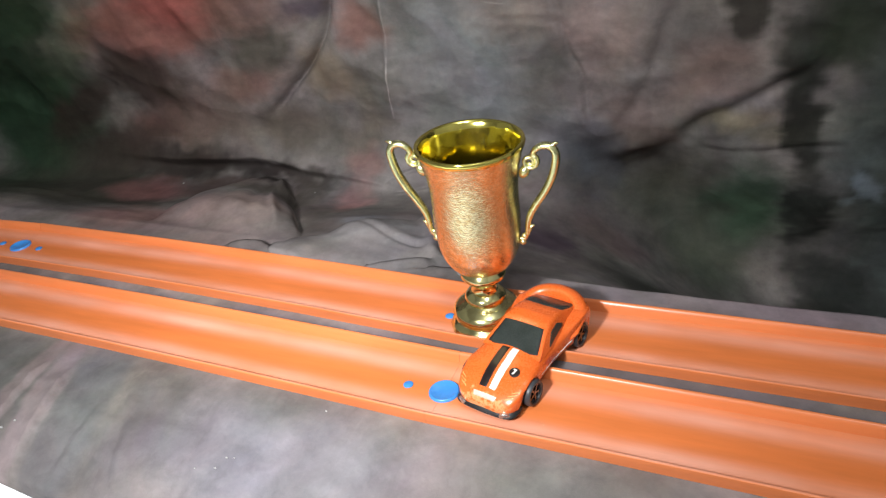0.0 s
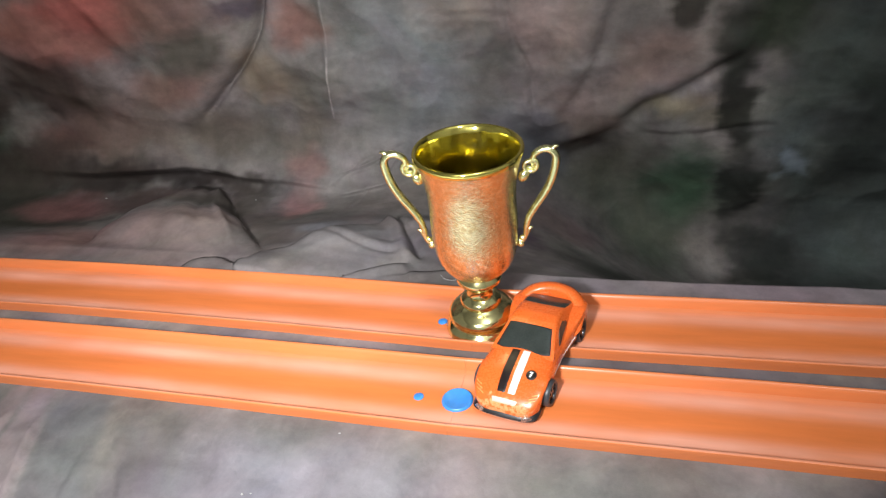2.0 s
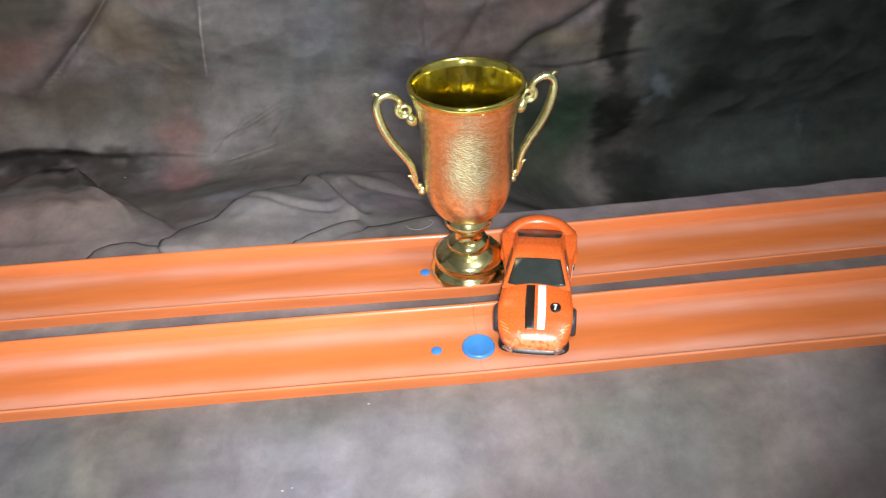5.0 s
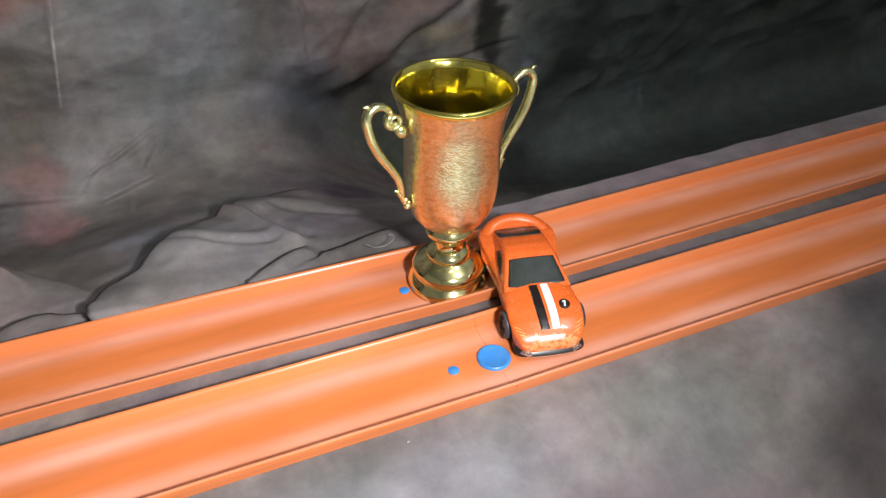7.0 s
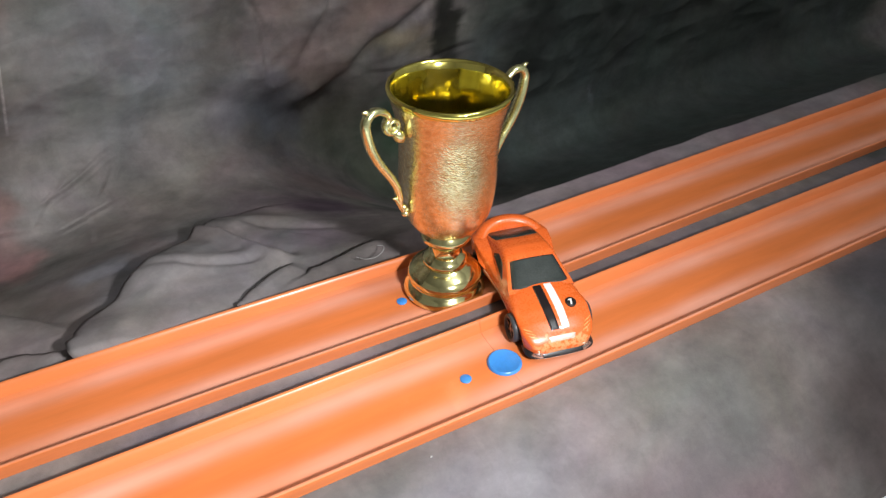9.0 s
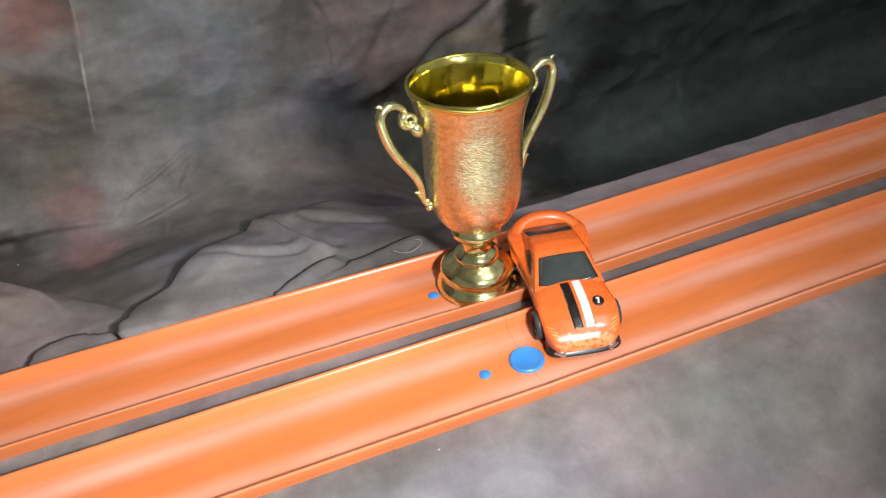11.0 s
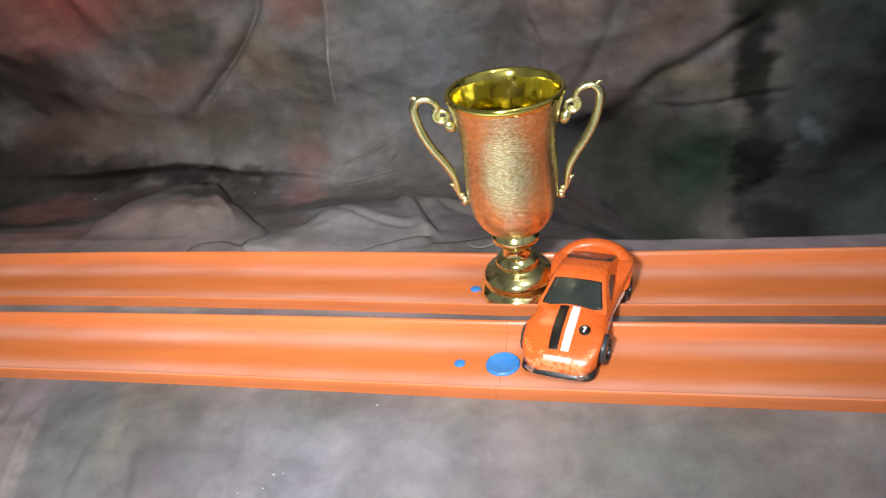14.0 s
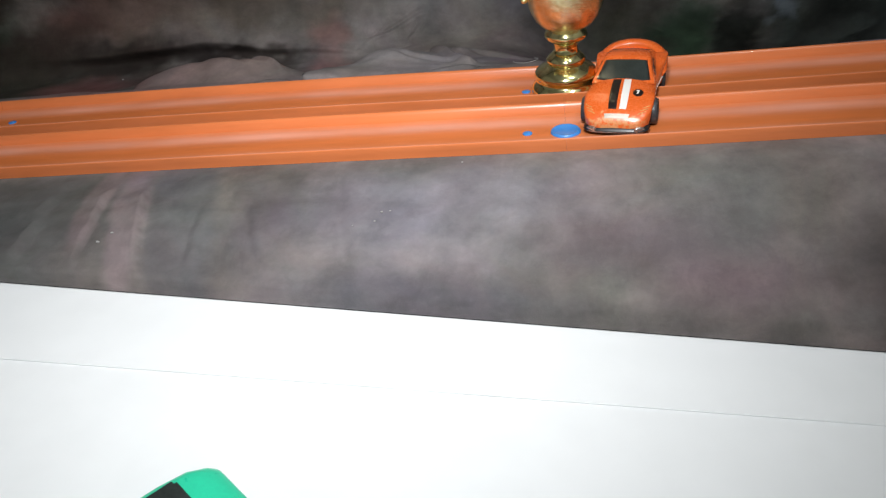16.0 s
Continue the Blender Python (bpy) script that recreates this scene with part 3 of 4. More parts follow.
def layers(x, y):
    """All the overlapping layers behind the tracks: how far they move a point of the cloth."""
    moved = np.zeros(3)
    if -0.21 < x < 0.03 and 0.071 < y < 0.23:
        for edge, height, round_off, reach in LAYERS:
            moved += overlap(x, y, edge, height, round_off, reach)
    free = smoothstep(0.0715, 0.0750, y)
    return free * moved[1], free * max(moved[2], 0 if y < 0.080 else -1), free * moved[0]


def overlap(px, py, edge, height, round_off, reach):
    """A layer of cloth lying over the cloth behind: a rounded brim along the edge, a crevice behind it."""
    wx, wy = 0.0022 * noise.noise((px * 45, py * 45, 41.0)), 0.0022 * noise.noise((px * 45, py * 45, 51.0))
    px, py = px + wx, py + wy
    best, side, at, away = 1e9, 1, 0, (0, 0)
    for k, ((ax, ay), (bx, by)) in enumerate(zip(edge, edge[1:])):
        dx, dy = bx - ax, by - ay
        q = max(0, min(1, ((px - ax) * dx + (py - ay) * dy) / (dx * dx + dy * dy)))
        far = math.hypot(px - ax - q * dx, py - ay - q * dy)
        if far < best:
            best, at = far, (k + q) / (len(edge) - 1)
            away = ((px - ax - q * dx) / max(far, 1e-6), (py - ay - q * dy) / max(far, 1e-6))
            side = 1 if (px - ax) * dy - (py - ay) * dx > 0 else -1
    fade = smoothstep(-0.04, 0.06, at) * (1 - smoothstep(0.72, 1.0, at))
    height *= fade * (0.9 + 0.6 * noise.noise((px * 35, py * 35, 61.0)))
    if side < 0:
        return -0.9 * height * math.exp(-best / 0.0060), 0, 0
    rise = math.sqrt(1 - (1 - min(best / round_off, 1)) ** 2)
    lean = 0.75 * height * max(0, 1 - best / 0.010)
    return height * (0.55 + 0.45 * rise) * math.exp(-max(best - round_off, 0) / reach), -lean * away[0], -lean * away[1]


def thin_ridge(px, pz, a, b, height, width):
    """One pressed crease, standing out as a single fine line."""
    px += 0.0016 * noise.noise((pz * 40, 3.0, 9.0))
    dx, dz = b[0] - a[0], b[1] - a[1]
    n = math.hypot(dx, dz)
    along = ((px - a[0]) * dx + (pz - a[1]) * dz) / n
    d = ((px - a[0]) * dz - (pz - a[1]) * dx) / n
    end = smoothstep(-0.01, 0.01, along) * (1 - smoothstep(n - 0.02, n + 0.01, along))
    return end * height * math.exp(-abs(d) / width)


def crease_row(x):
    return float(np.interp(x, [-0.6, -0.42, -0.35, -0.27, -0.207, -0.147, -0.125], [2.86, 2.855, 2.81, 2.846, 2.755, 2.680, 2.640]))


def pleat(x, y, a, b, height):
    """A flat pleat lying over the cloth on its right: a slow rise to the line a-b and a sharp drop beyond it."""
    edge = a[0] + (b[0] - a[0]) * (y - a[1]) / (b[1] - a[1]) + 0.0012 * noise.noise((y * 60, a[0] * 50, 8.0))
    d = x - edge
    return height * (math.exp(d / 0.011) if d < 0 else max(0.0, 1 - d / 0.0016) - 0.15 * math.exp(-d / 0.006) * min(1, d / 0.0016))


def cloth_point(x, s):
    """s: 0 hem, 1 before the tracks, 2 the table's back edge, 3 the valley, 4 the backdrop's top."""
    hem = (-0.094 - 0.0195 * x, -0.031 - 0.111 * max(min(x, 0.3), -0.25))
    back = (float(np.interp(x, [-0.1, 0.03, 0.09, 0.2, 0.4], [0.1009, 0.0940, 0.0935, 0.0950, 0.0960])) + 0.0011 * smoothstep(0.03, 0.07, x) * noise.noise((x * 42, 1.0, 15.0)), -0.0024 + 0.012 * max(min(x - 0.1, 0.25), 0))
    right = smoothstep(-0.05, 0.12, x)
    deep = -0.056 - 0.12 * smoothstep(-0.05, 0.14, x)
    rise = lambda z: 0.268 + 0.08 * max(min(x, 0.5), -0.6) - 0.25 * min(z, 0.18)

    def plain(q):
        if q < 3:
            return back[0] + (rise(deep) - back[0]) * (q - 2), back[1] + (deep - back[1]) * (q - 2) ** (1.1 - 0.4 * right)
        z = deep + (0.45 - deep) * (q - 3)
        return rise(z), z

    def bowl(q):
        """Straight down behind the tracks, a wide bend, then up the backdrop."""
        if not 2.4 < q < 3.17:
            return plain(q)
        a, b, c, t = plain(2.4), plain(3), plain(3.17), (q - 2.4) / 0.77
        return tuple((1 - t) ** 2 * a[k] + 2 * t * (1 - t) * b[k] + t * t * c[k] for k in (0, 1))

    n3 = noise.noise((x * 7, s * 3, 2.0))
    n2 = noise.noise((x * 22, s * 9, 5.0))
    if s < 1:
        t = s
        y, z = hem[0] + (-0.026 - hem[0]) * t, hem[1] + (-0.0006 - hem[1]) * (1 - (1 - t) ** 1.6)
        loose = smoothstep(1.0, 0.75, s) * smoothstep(0.0, 0.3, s)
        z += loose * (0.0016 * n3 + 0.0008 * n2)
        z += loose * pleat(x, y, (-0.191, -0.020), (-0.171, -0.088), 0.0034)
        z += loose * pleat(x, y, (-0.207, -0.025), (-0.199, -0.088), 0.0020)
        z += loose * pleat(x, y, (-0.232, -0.020), (-0.226, -0.088), 0.0026)
        z += loose * fold(x, y, (-0.124, -0.074), (-0.151, -0.032), 0.0011, 0.0035, 0.9)
        z += loose * fold(x, y, (-0.151, -0.088), (-0.156, -0.060), 0.0010, 0.003, 0.8)
        z += loose * fold(x, y, (-0.085, -0.085), (-0.098, -0.026), 0.0010, 0.006, 0.7)
        drop = 1 - smoothstep(0.0, 0.07, s)
        return x, y - 0.002 * (1 - drop), z - 0.0052 * drop
    if s < 2:
        t = s - 1
        y = -0.026 + (back[0] + 0.026) * t
        z = -0.0006 + smoothstep(0.80, 1.0, t) * (back[1] + 0.0006)
        dx, dy, dz = layers(x, y)
        return x + dx, y + dy, z + dz
    if s < 3:
        t = s - 2
        y, z = bowl(s)
        free = smoothstep(0, 0.10, t) * (1 - smoothstep(0.75, 1.0, t))
        left = 1 - smoothstep(-0.10, 0.0, x)
        z += free * left * (0.005 * noise.noise((x * 13, y * 17, 1.0)) + 0.0015 * n2)
        # a dome of slack cloth between two creases
        wob = 0.004 * noise.noise((x * 30, y * 30, 91.0))
        lo = float(np.interp(y, [0.07, 0.10, 0.14, 0.18, 0.222], [-0.252, -0.266, -0.281, -0.283, -0.262])) + wob
        hi = float(np.interp(y, [0.07, 0.132, 0.16, 0.222], [-0.120, -0.165, -0.190, -0.236])) + wob
        u = (x - lo) / (hi - lo)
        mound = smoothstep(0.0, 0.22, t) * (1 - smoothstep(0.55, 0.72, t))
        if 0 < u < 1:
            z += mound * (0.0125 * math.sin(math.pi * u) ** 0.5 + 0.0035 * math.exp(-((u - 0.86) / 0.030) ** 2) - 0.002 * math.exp(-((u - 0.70) / 0.05) ** 2) - 0.002 * math.exp(-((u - 0.45) / 0.06) ** 2) * (1 - t))
        else:
            z -= mound * 0.0055 * math.exp(-min(abs(u), abs(u - 1)) * (hi - lo) / 0.006)
        z += fold(x, y, (-0.074, 0.154), (-0.046, 0.106), 0.0034, 0.0040, 1.0, 0.008)
        z += fold(x, y, (-0.062, 0.112), (-0.100, 0.116), 0.0016, 0.0045, 0.9, 0.010)
        z += fold(x, y, (-0.020, 0.128), (-0.052, 0.150), 0.0022, 0.0060, 0.8, 0.012)
        tuck = 1 - smoothstep(0.60, 0.90, t)
        dx, dy, dz = layers(x, y)
        return x + tuck * dx, y + tuck * dy, z + tuck * dz
    t = s - 3
    y, z = bowl(s)
    free = smoothstep(-0.01, 0.17, t)
    push = 0.008 * n3 + 0.006 * noise.noise((x * 16 + 4, z * 16, 3.0)) + 0.0022 * noise.noise((x * 45, z * 30, 7.0)) - 0.0018 * abs(noise.noise((x * 38 + z * 20, z * 30 - x * 14, 17.0))) - 0.0008 * abs(noise.noise((x * 95, z * 95, 27.0)))
    push += 0.0025 * (0.5 - abs(noise.noise((x * 24 - z * 10, z * 26 + x * 9, 4.0)))) * 2
    push += fold(x, z, (0.122, 0.046), (0.060, 0.006), 0.0065, 0.008, 0.7, 0.02) + fold(x, z, (0.072, 0.014), (-0.020, -0.062), 0.0065, 0.009, 0.6)
    bend = 0.010 * math.sin(math.pi * smoothstep(0.015, 0.125, z))
    push -= thin_ridge(x - bend, z, (-0.152, 0.135), (-0.246, 0.018), 0.0130, 0.0032)
    push += fold(x - bend, z, (-0.150, 0.135), (-0.243, 0.020), 0.0014, 0.0080, 0.2)
    push += thin_ridge(x, z, (-0.126, 0.130), (-0.147, 0.015), 0.0030, 0.0035)
    push += fold(x, z, (0.058, 0.098), (0.020, 0.012), 0.0032, 0.006, 0.7)
    push += fold(x, z, (-0.018, 0.108), (-0.003, 0.020), 0.0020, 0.0034, 1.0, 0.012)
    push += 0.0013 * noise.noise((x * 16, z * 170 + x * 20, 6.0)) * math.exp(-((x + 0.045) / 0.04) ** 2 - ((z - 0.098) / 0.025) ** 2)
    push += fold(x, z, (0.150, -0.006), (0.078, -0.009), 0.0012, 0.0030, 1.0, 0.012)
    push += fold(x, z, (-0.112, -0.002), (-0.164, -0.022), 0.0075, 0.0045, 1.1, 0.012)
    push += fold(x, z, (-0.052, -0.012), (-0.106, -0.034), 0.0090, 0.0060, 0.9, 0.015)
    push += fold(x, z, (-0.066, -0.004), (-0.094, -0.030), 0.0062, 0.0045, 1.0, 0.012)
    push += fold(x, z, (-0.122, -0.012), (-0.140, -0.036), 0.0070, 0.0045, 1.0, 0.010)
    push += fold(x, z, (-0.104, -0.020), (-0.116, -0.038), 0.0065, 0.0040, 1.0, 0.008)
    push += fold(x, z, (0.026, -0.014), (-0.034, -0.046), 0.0090, 0.0075, 0.9, 0.015)
    push += thin_ridge(x, z, (-0.292, 0.108), (-0.280, 0.070), 0.0016, 0.0030)
    push += fold(x, z, (-0.062, -0.022), (-0.128, -0.048), 0.0018, 0.007, 0.6)
    return x, y - free * push, z


xs = np.r_[np.linspace(-0.85, -0.56, 50)[:-1], np.linspace(-0.56, -0.22, 130)[:-1], np.linspace(-0.22, 0.02, 190)[:-1], np.linspace(0.02, 0.34, 130)[:-1], np.linspace(0.34, 0.85, 70)]
ss = np.r_[np.linspace(0, 1, 40)[:-1], np.linspace(1, 1.75, 18)[:-1], np.linspace(1.75, 2, 26)[:-1], np.linspace(2, 3, 150)[:-1], 3 + np.linspace(0, 0.45, 170)[:-1], 3 + np.linspace(0.45, 1, 90)]
# short sharp creases by the end of the sagging fold: from x, row to x, row, height, width
CRUMPLES = (((-0.145, 0.558), (-0.102, 0.589), 0.0022, 0.0030), ((-0.137, 0.531), (-0.110, 0.541), 0.0020, 0.0025), ((-0.122, 0.538), (-0.1245, 0.495), 0.0022, 0.0025), ((-0.112, 0.556), (-0.104, 0.578), 0.0016, 0.0022), ((-0.150, 0.545), (-0.133, 0.575), 0.0014, 0.0022))
sheet = np.array([[cloth_point(x, s) for s in ss] for x in xs])
# ease the bend where the sheet turns up into the backdrop
hold = np.array([smoothstep(2.85, 2.95, s) * (1 - smoothstep(3.04, 3.10, s)) for s in ss])[None, 1:-1, None]
for _ in range(40):
    sheet[:, 1:-1] += 0.5 * hold * (0.5 * (sheet[:, :-2] + sheet[:, 2:]) - sheet[:, 1:-1])
# the sagging fold that overhangs the valley at the far end
for i, x in enumerate(xs):
    sag = crease_row(x) + 0.012 * noise.noise((x * 30, 0.0, 71.0))
    amount = smoothstep(-0.46, -0.30, x) * (0.011 + 0.007 * smoothstep(-0.19, -0.27, x)) * (1 - smoothstep(-0.162, -0.126, x)) * (0.9 + 0.4 * noise.noise((x * 14, 0.0, 81.0)))
    for k, s in enumerate(ss):
        up = s - sag - 0.045
        push = amount * math.exp(-(up / (0.20 if up > 0 else 0.055)) ** 2)
        if 2.3 < s < 3.1 and -0.2 < x < -0.05:
            for a, b, height, width in CRUMPLES:
                push += fold(x, 0.2 * s, a, b, height, width, 1.1, 0.008)
        sheet[i, k] += (0, -0.92 * push, 0.3 * push)
verts = [tuple(p) for p in sheet.reshape(-1, 3)]
cloth = mesh_object("backdrop", verts, grid_faces(len(xs), len(ss)), MUSLIN)


def stain_and_shade_sheet(ob, points):
    """Soak the stains and the painted shade into the cloth, with frayed edges: pigment in the colour, the ground's
    share in the alpha.
    """
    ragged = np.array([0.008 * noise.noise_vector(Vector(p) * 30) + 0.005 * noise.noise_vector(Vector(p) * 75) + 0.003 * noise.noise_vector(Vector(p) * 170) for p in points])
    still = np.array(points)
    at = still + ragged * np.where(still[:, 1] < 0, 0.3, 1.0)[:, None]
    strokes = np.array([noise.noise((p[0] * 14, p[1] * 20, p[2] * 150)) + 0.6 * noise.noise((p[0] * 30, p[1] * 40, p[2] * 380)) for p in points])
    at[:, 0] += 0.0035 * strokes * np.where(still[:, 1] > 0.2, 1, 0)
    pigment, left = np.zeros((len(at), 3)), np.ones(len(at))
    for wall, stains in ((True, WALL_STAINS_AND_SHADE), (False, GROUND_STAINS_AND_SHADE)):
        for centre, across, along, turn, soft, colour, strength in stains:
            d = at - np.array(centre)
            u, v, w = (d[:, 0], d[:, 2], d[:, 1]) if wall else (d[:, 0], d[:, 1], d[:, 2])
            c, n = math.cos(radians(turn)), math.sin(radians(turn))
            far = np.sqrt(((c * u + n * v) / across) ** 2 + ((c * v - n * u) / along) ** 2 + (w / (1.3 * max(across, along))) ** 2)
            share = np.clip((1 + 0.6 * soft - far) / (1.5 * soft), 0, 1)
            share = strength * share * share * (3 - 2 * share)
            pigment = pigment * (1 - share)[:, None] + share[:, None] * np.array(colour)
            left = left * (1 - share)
    layer = ob.data.attributes.new("stain_and_shade", "FLOAT_COLOR", "POINT")
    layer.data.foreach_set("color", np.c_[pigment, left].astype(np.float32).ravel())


stain_and_shade_sheet(cloth, verts)
tagged(cloth, "mottled grey painted muslin cloth draped over table and hanging behind", "backdrop cloth", kind="structure")


# ---- tracks ----
W, LIP, FLOOR = 0.0205, 0.0060, -0.0005


def track_section(x0, x1, y0, slope, label, bow=0.0):
    """An orange track piece from x0 to x1; its middle runs at y0 + slope * x, bowed a little sideways."""
    lip = [(-0.0188, FLOOR), (-0.0190, 0.0020), (-0.0196, LIP - 0.0012), (-0.0195, LIP - 0.0005), (-0.0190, LIP - 0.0002), (-0.0183, LIP - 0.0004), (-0.0178, LIP - 0.0012),
           (-0.0172, 0.0028), (-0.0168, 0.0012)]
    far = [(W - 0.0006, FLOOR), (W - 0.0003, 0.0020), (W, LIP - 0.0008), (W - 0.0004, LIP - 0.0001), (W - 0.0010, LIP), (W - 0.0016, LIP - 0.0004), (W - 0.0022, LIP - 0.0016),
           (W - 0.0028, 0.0028), (W - 0.0034, 0.0012)]
    floor_line = [(y, 0.0006 * (abs(y) / 0.0158) ** 2.5 + 0.0017 * max(0.0, (-y - 0.0130) / 0.0028) ** 2) for y in (-0.0158 + 0.0006 * k for k in range(53))]
    bed = [(-0.0172, 0.0027), *floor_line, (0.0174, 0.0014), (0.0174, FLOOR), (-0.0172, FLOOR)]
    near_lip = lip + [(-0.0166, FLOOR)]
    far_lip = far + [(W - 0.0036, FLOOR)]
    root = empty("track_section", pose(0, 0, 0), label, "toy track", "orange track pieces")
    n = max(int((x1 - x0) / 0.006), 6)
    for name, outline in (("track_bed", bed), ("side_lip", near_lip), ("side_lip", far_lip)):
        bm = bmesh.new()
        rings = []
        for k in range(n + 1):
            x = x0 + (x1 - x0) * k / n
            side = y0 + slope * x + bow * math.sin(math.pi * k / n) + 0.0002 * noise.noise((x * 30, y0 * 50, 3.0))
            rings.append([bm.verts.new((x, side + y, z)) for y, z in outline])
        m = len(outline)
        for a, b in zip(rings, rings[1:]):
            for k in range(m):
                bm.faces.new((a[k], a[(k + 1) % m], b[(k + 1) % m], b[k]))
        bm.faces.new(rings[0])
        bm.faces.new(rings[-1])
        piece = part(name, bm, ORANGE, root, angle=50)
        wear_and_pale_lip = piece.data.attributes.new("wear_and_pale_lip", "FLOAT", "POINT")
        for i in range(len(piece.data.vertices)):
            y, z = outline[i % m]
            # wheel wear on the bed; near lip's top and inner side just paler
            wear_and_pale_lip.data[i].value = math.exp(-((abs(y) - 0.0112) / 0.0044) ** 2) if name == "track_bed" else (0.75 if -0.0192 < y < 0 and z > 0.002 else 0.1)
    return root


FRONT_L, BACK_L, BACK_R, Y2 = -0.009, -0.0152, 0.0145, 0.050
LABEL = "orange plastic toy race track piece with raised side lips"
track_section(0.00005, 0.335, 0.0, 0.0, LABEL)
track_section(0.3352, 0.67, 0.0, 0.0, LABEL)
track_section(-0.3330, -0.00005, 0.0, FRONT_L, LABEL, 0.0012)
track_section(-0.67, -0.3332, 0.0, FRONT_L, LABEL)
track_section(0.00004, 0.335, Y2, BACK_R, LABEL)
track_section(0.3352, 0.67, Y2, BACK_R, LABEL)
track_section(-0.3300, -0.00004, Y2, BACK_L, LABEL, 0.0025)
track_section(-0.67, -0.3302, Y2 + 0.0215, 0.05, LABEL)


def track_connector(x, y, label):
    root = empty("track_connector", pose(x, y, 0), label, "track connector", "blue track connectors")
    part("disc", lathe([(0, 0.0004), (0.0046, 0.0005), (0.0054, 0.0010), (0.0061, 0.0011), (0.0066, 0.0007), (0.0068, 0.0001), (0.0068, -0.001), (0, -0.001)], 40), BLUE, root)
    for dx in (-0.0172, 0.0172):
        peg = part("peg", lathe([(0, 0.0006), (0.0018, 0.0006), (0.0022, 0.0003), (0.0022, -0.001), (0, -0.001)], 24), BLUE, root)
        peg.location = (dx, 0, 0)
    return root


track_connector(0, 0, "blue plastic connector disc showing through the front track joint")
track_connector(-0.0015, Y2, "blue plastic connector under the trophy in the track joint")
track_connector(-0.3303, Y2 - 0.3303 * BACK_L, "blue plastic connector disc at the far track joint")
track_connector(-0.3333, -0.3333 * FRONT_L, "blue plastic connector disc at a track joint")


# ---- trophy ----
def trophy():
    root = empty("trophy", pose(0.0014, 0.0497, 0.0002, 0, 1.1, 7.2), "shiny gold two-handled trophy cup with hammered bowl on orange track", "trophy")
    mm = lambda pairs: [(r / 1000, z / 1000) for r, z in pairs]
    part("foot", lathe(mm([(0, 0), (16.5, 0), (17.2, 0.5), (17.3, 1.6), (16.6, 3.2), (14.9, 4.8), (14.1, 5.6), (14.2, 6.4), (15.2, 7.4), (15.6, 8.8), (15.2, 10.2), (13.5, 12.0), (11.0, 13.4), (9.4, 14.3), (8.9, 14.8), (0, 14.8)])), GOLD, root, angle=60)
    part("ring", lathe(mm([(0, 14.6), (9.0, 14.6), (9.6, 15.4), (9.5, 16.6), (8.5, 18.0), (7.2, 19.0), (6.4, 19.8), (0, 19.8)])), GOLD, root, angle=60)
    part("stem", lathe(mm([(0, 19.6), (6.4, 19.6), (5.9, 20.8), (5.8, 22.6), (6.3, 24.4), (7.5, 25.6), (0, 25.6)])), GOLD, root, angle=60)
    part("knob", lathe(mm([(0, 25.4), (7.7, 25.4), (9.7, 26.8), (10.4, 28.2), (10.0, 29.8), (8.8, 31.0), (8.4, 32), (0, 32.0)])), GOLD, root, angle=60)
    outer = smooth_line(mm([(7.5, 31.6), (11.4, 33.0), (15.0, 37.0), (17.5, 42.8), (18.6, 50), (18.9, 58), (18.7, 66), (18.9, 73), (19.6, 80), (21.0, 86), (22.3, 90.4)]), 4)
    cup = part("cup", lathe([tuple(p) for p in outer], 96), HAMMERED, root, "gold hammered bowl", angle=80)
    lip = mm([(22.3, 90.4), (22.8, 91.2), (23.1, 92.3), (22.9, 93.3), (22.3, 93.7), (21.6, 93.4), (21.0, 92.4), (20.4, 90.6)])
    inner = [(19.6, 87), (18.4, 81), (17.6, 73), (17.4, 62), (17.0, 52), (15.4, 45), (12.4, 39.6), (8, 36.2), (0, 35.4)]
    part("bowl_lining", lathe(lip + [tuple(p) for p in smooth_line(mm([(20.4, 90.6)] + inner), 6)][1:], 128), GOLD_IN, cup, "polished bright gold inside and rim", angle=70)
    wall = [(0.0, r / 1000 - 0.0001, z / 1000) for r, z in inner[:7]]
    seam = tube(smooth_line([(y, 0.0, z) for _, y, z in wall], 4), [0.00035] * 25, 6)
    bmesh.ops.transform(seam, matrix=pose(0, 0, 0, 0, 0, 84), verts=seam.verts)
    part("seam", seam, GOLD_IN, cup, "fine moulding seam inside the bowl", angle=80)
    for side in (1, -1):
        turns = [(0.0248 + r * math.cos(a), 0, 0.0846 + r * math.sin(a)) for r, a in ((0.0033 * (1 - 0.75 * k / 22), 1.15 - 0.46 * k) for k in range(23))]
        top = smooth_line([(0.0268, 0, 0.0893)] + turns, 2)
        main = smooth_line([(0.0256, 0, 0.0868), (0.0272, 0, 0.0898), (0.0302, 0, 0.0916), (0.0336, 0, 0.0912), (0.0354, 0, 0.0884), (0.0352, 0, 0.0842), (0.0336, 0, 0.0780),
                            (0.0306, 0, 0.0715), (0.0268, 0, 0.0655), (0.0238, 0, 0.0600), (0.0224, 0, 0.0550), (0.0220, 0, 0.0510), (0.0206, 0, 0.0480), (0.0190, 0, 0.0478)], 6)
        k = len(main)
        radii = [0.00110 + 0.0007 * math.sin(math.pi * min(i / k * 1.15, 1)) for i in range(k)]
        handle = part("handle", tube(main, radii, 10, 1.25), HANDLE_GOLD, root, angle=80)
        handle.rotation_euler = (0, 0, 0 if side > 0 else math.pi)
        part("scroll", tube(top, [0.00125 - 0.0006 * i / len(top) for i in range(len(top))], 8, 1.5), HANDLE_GOLD, handle, angle=80)
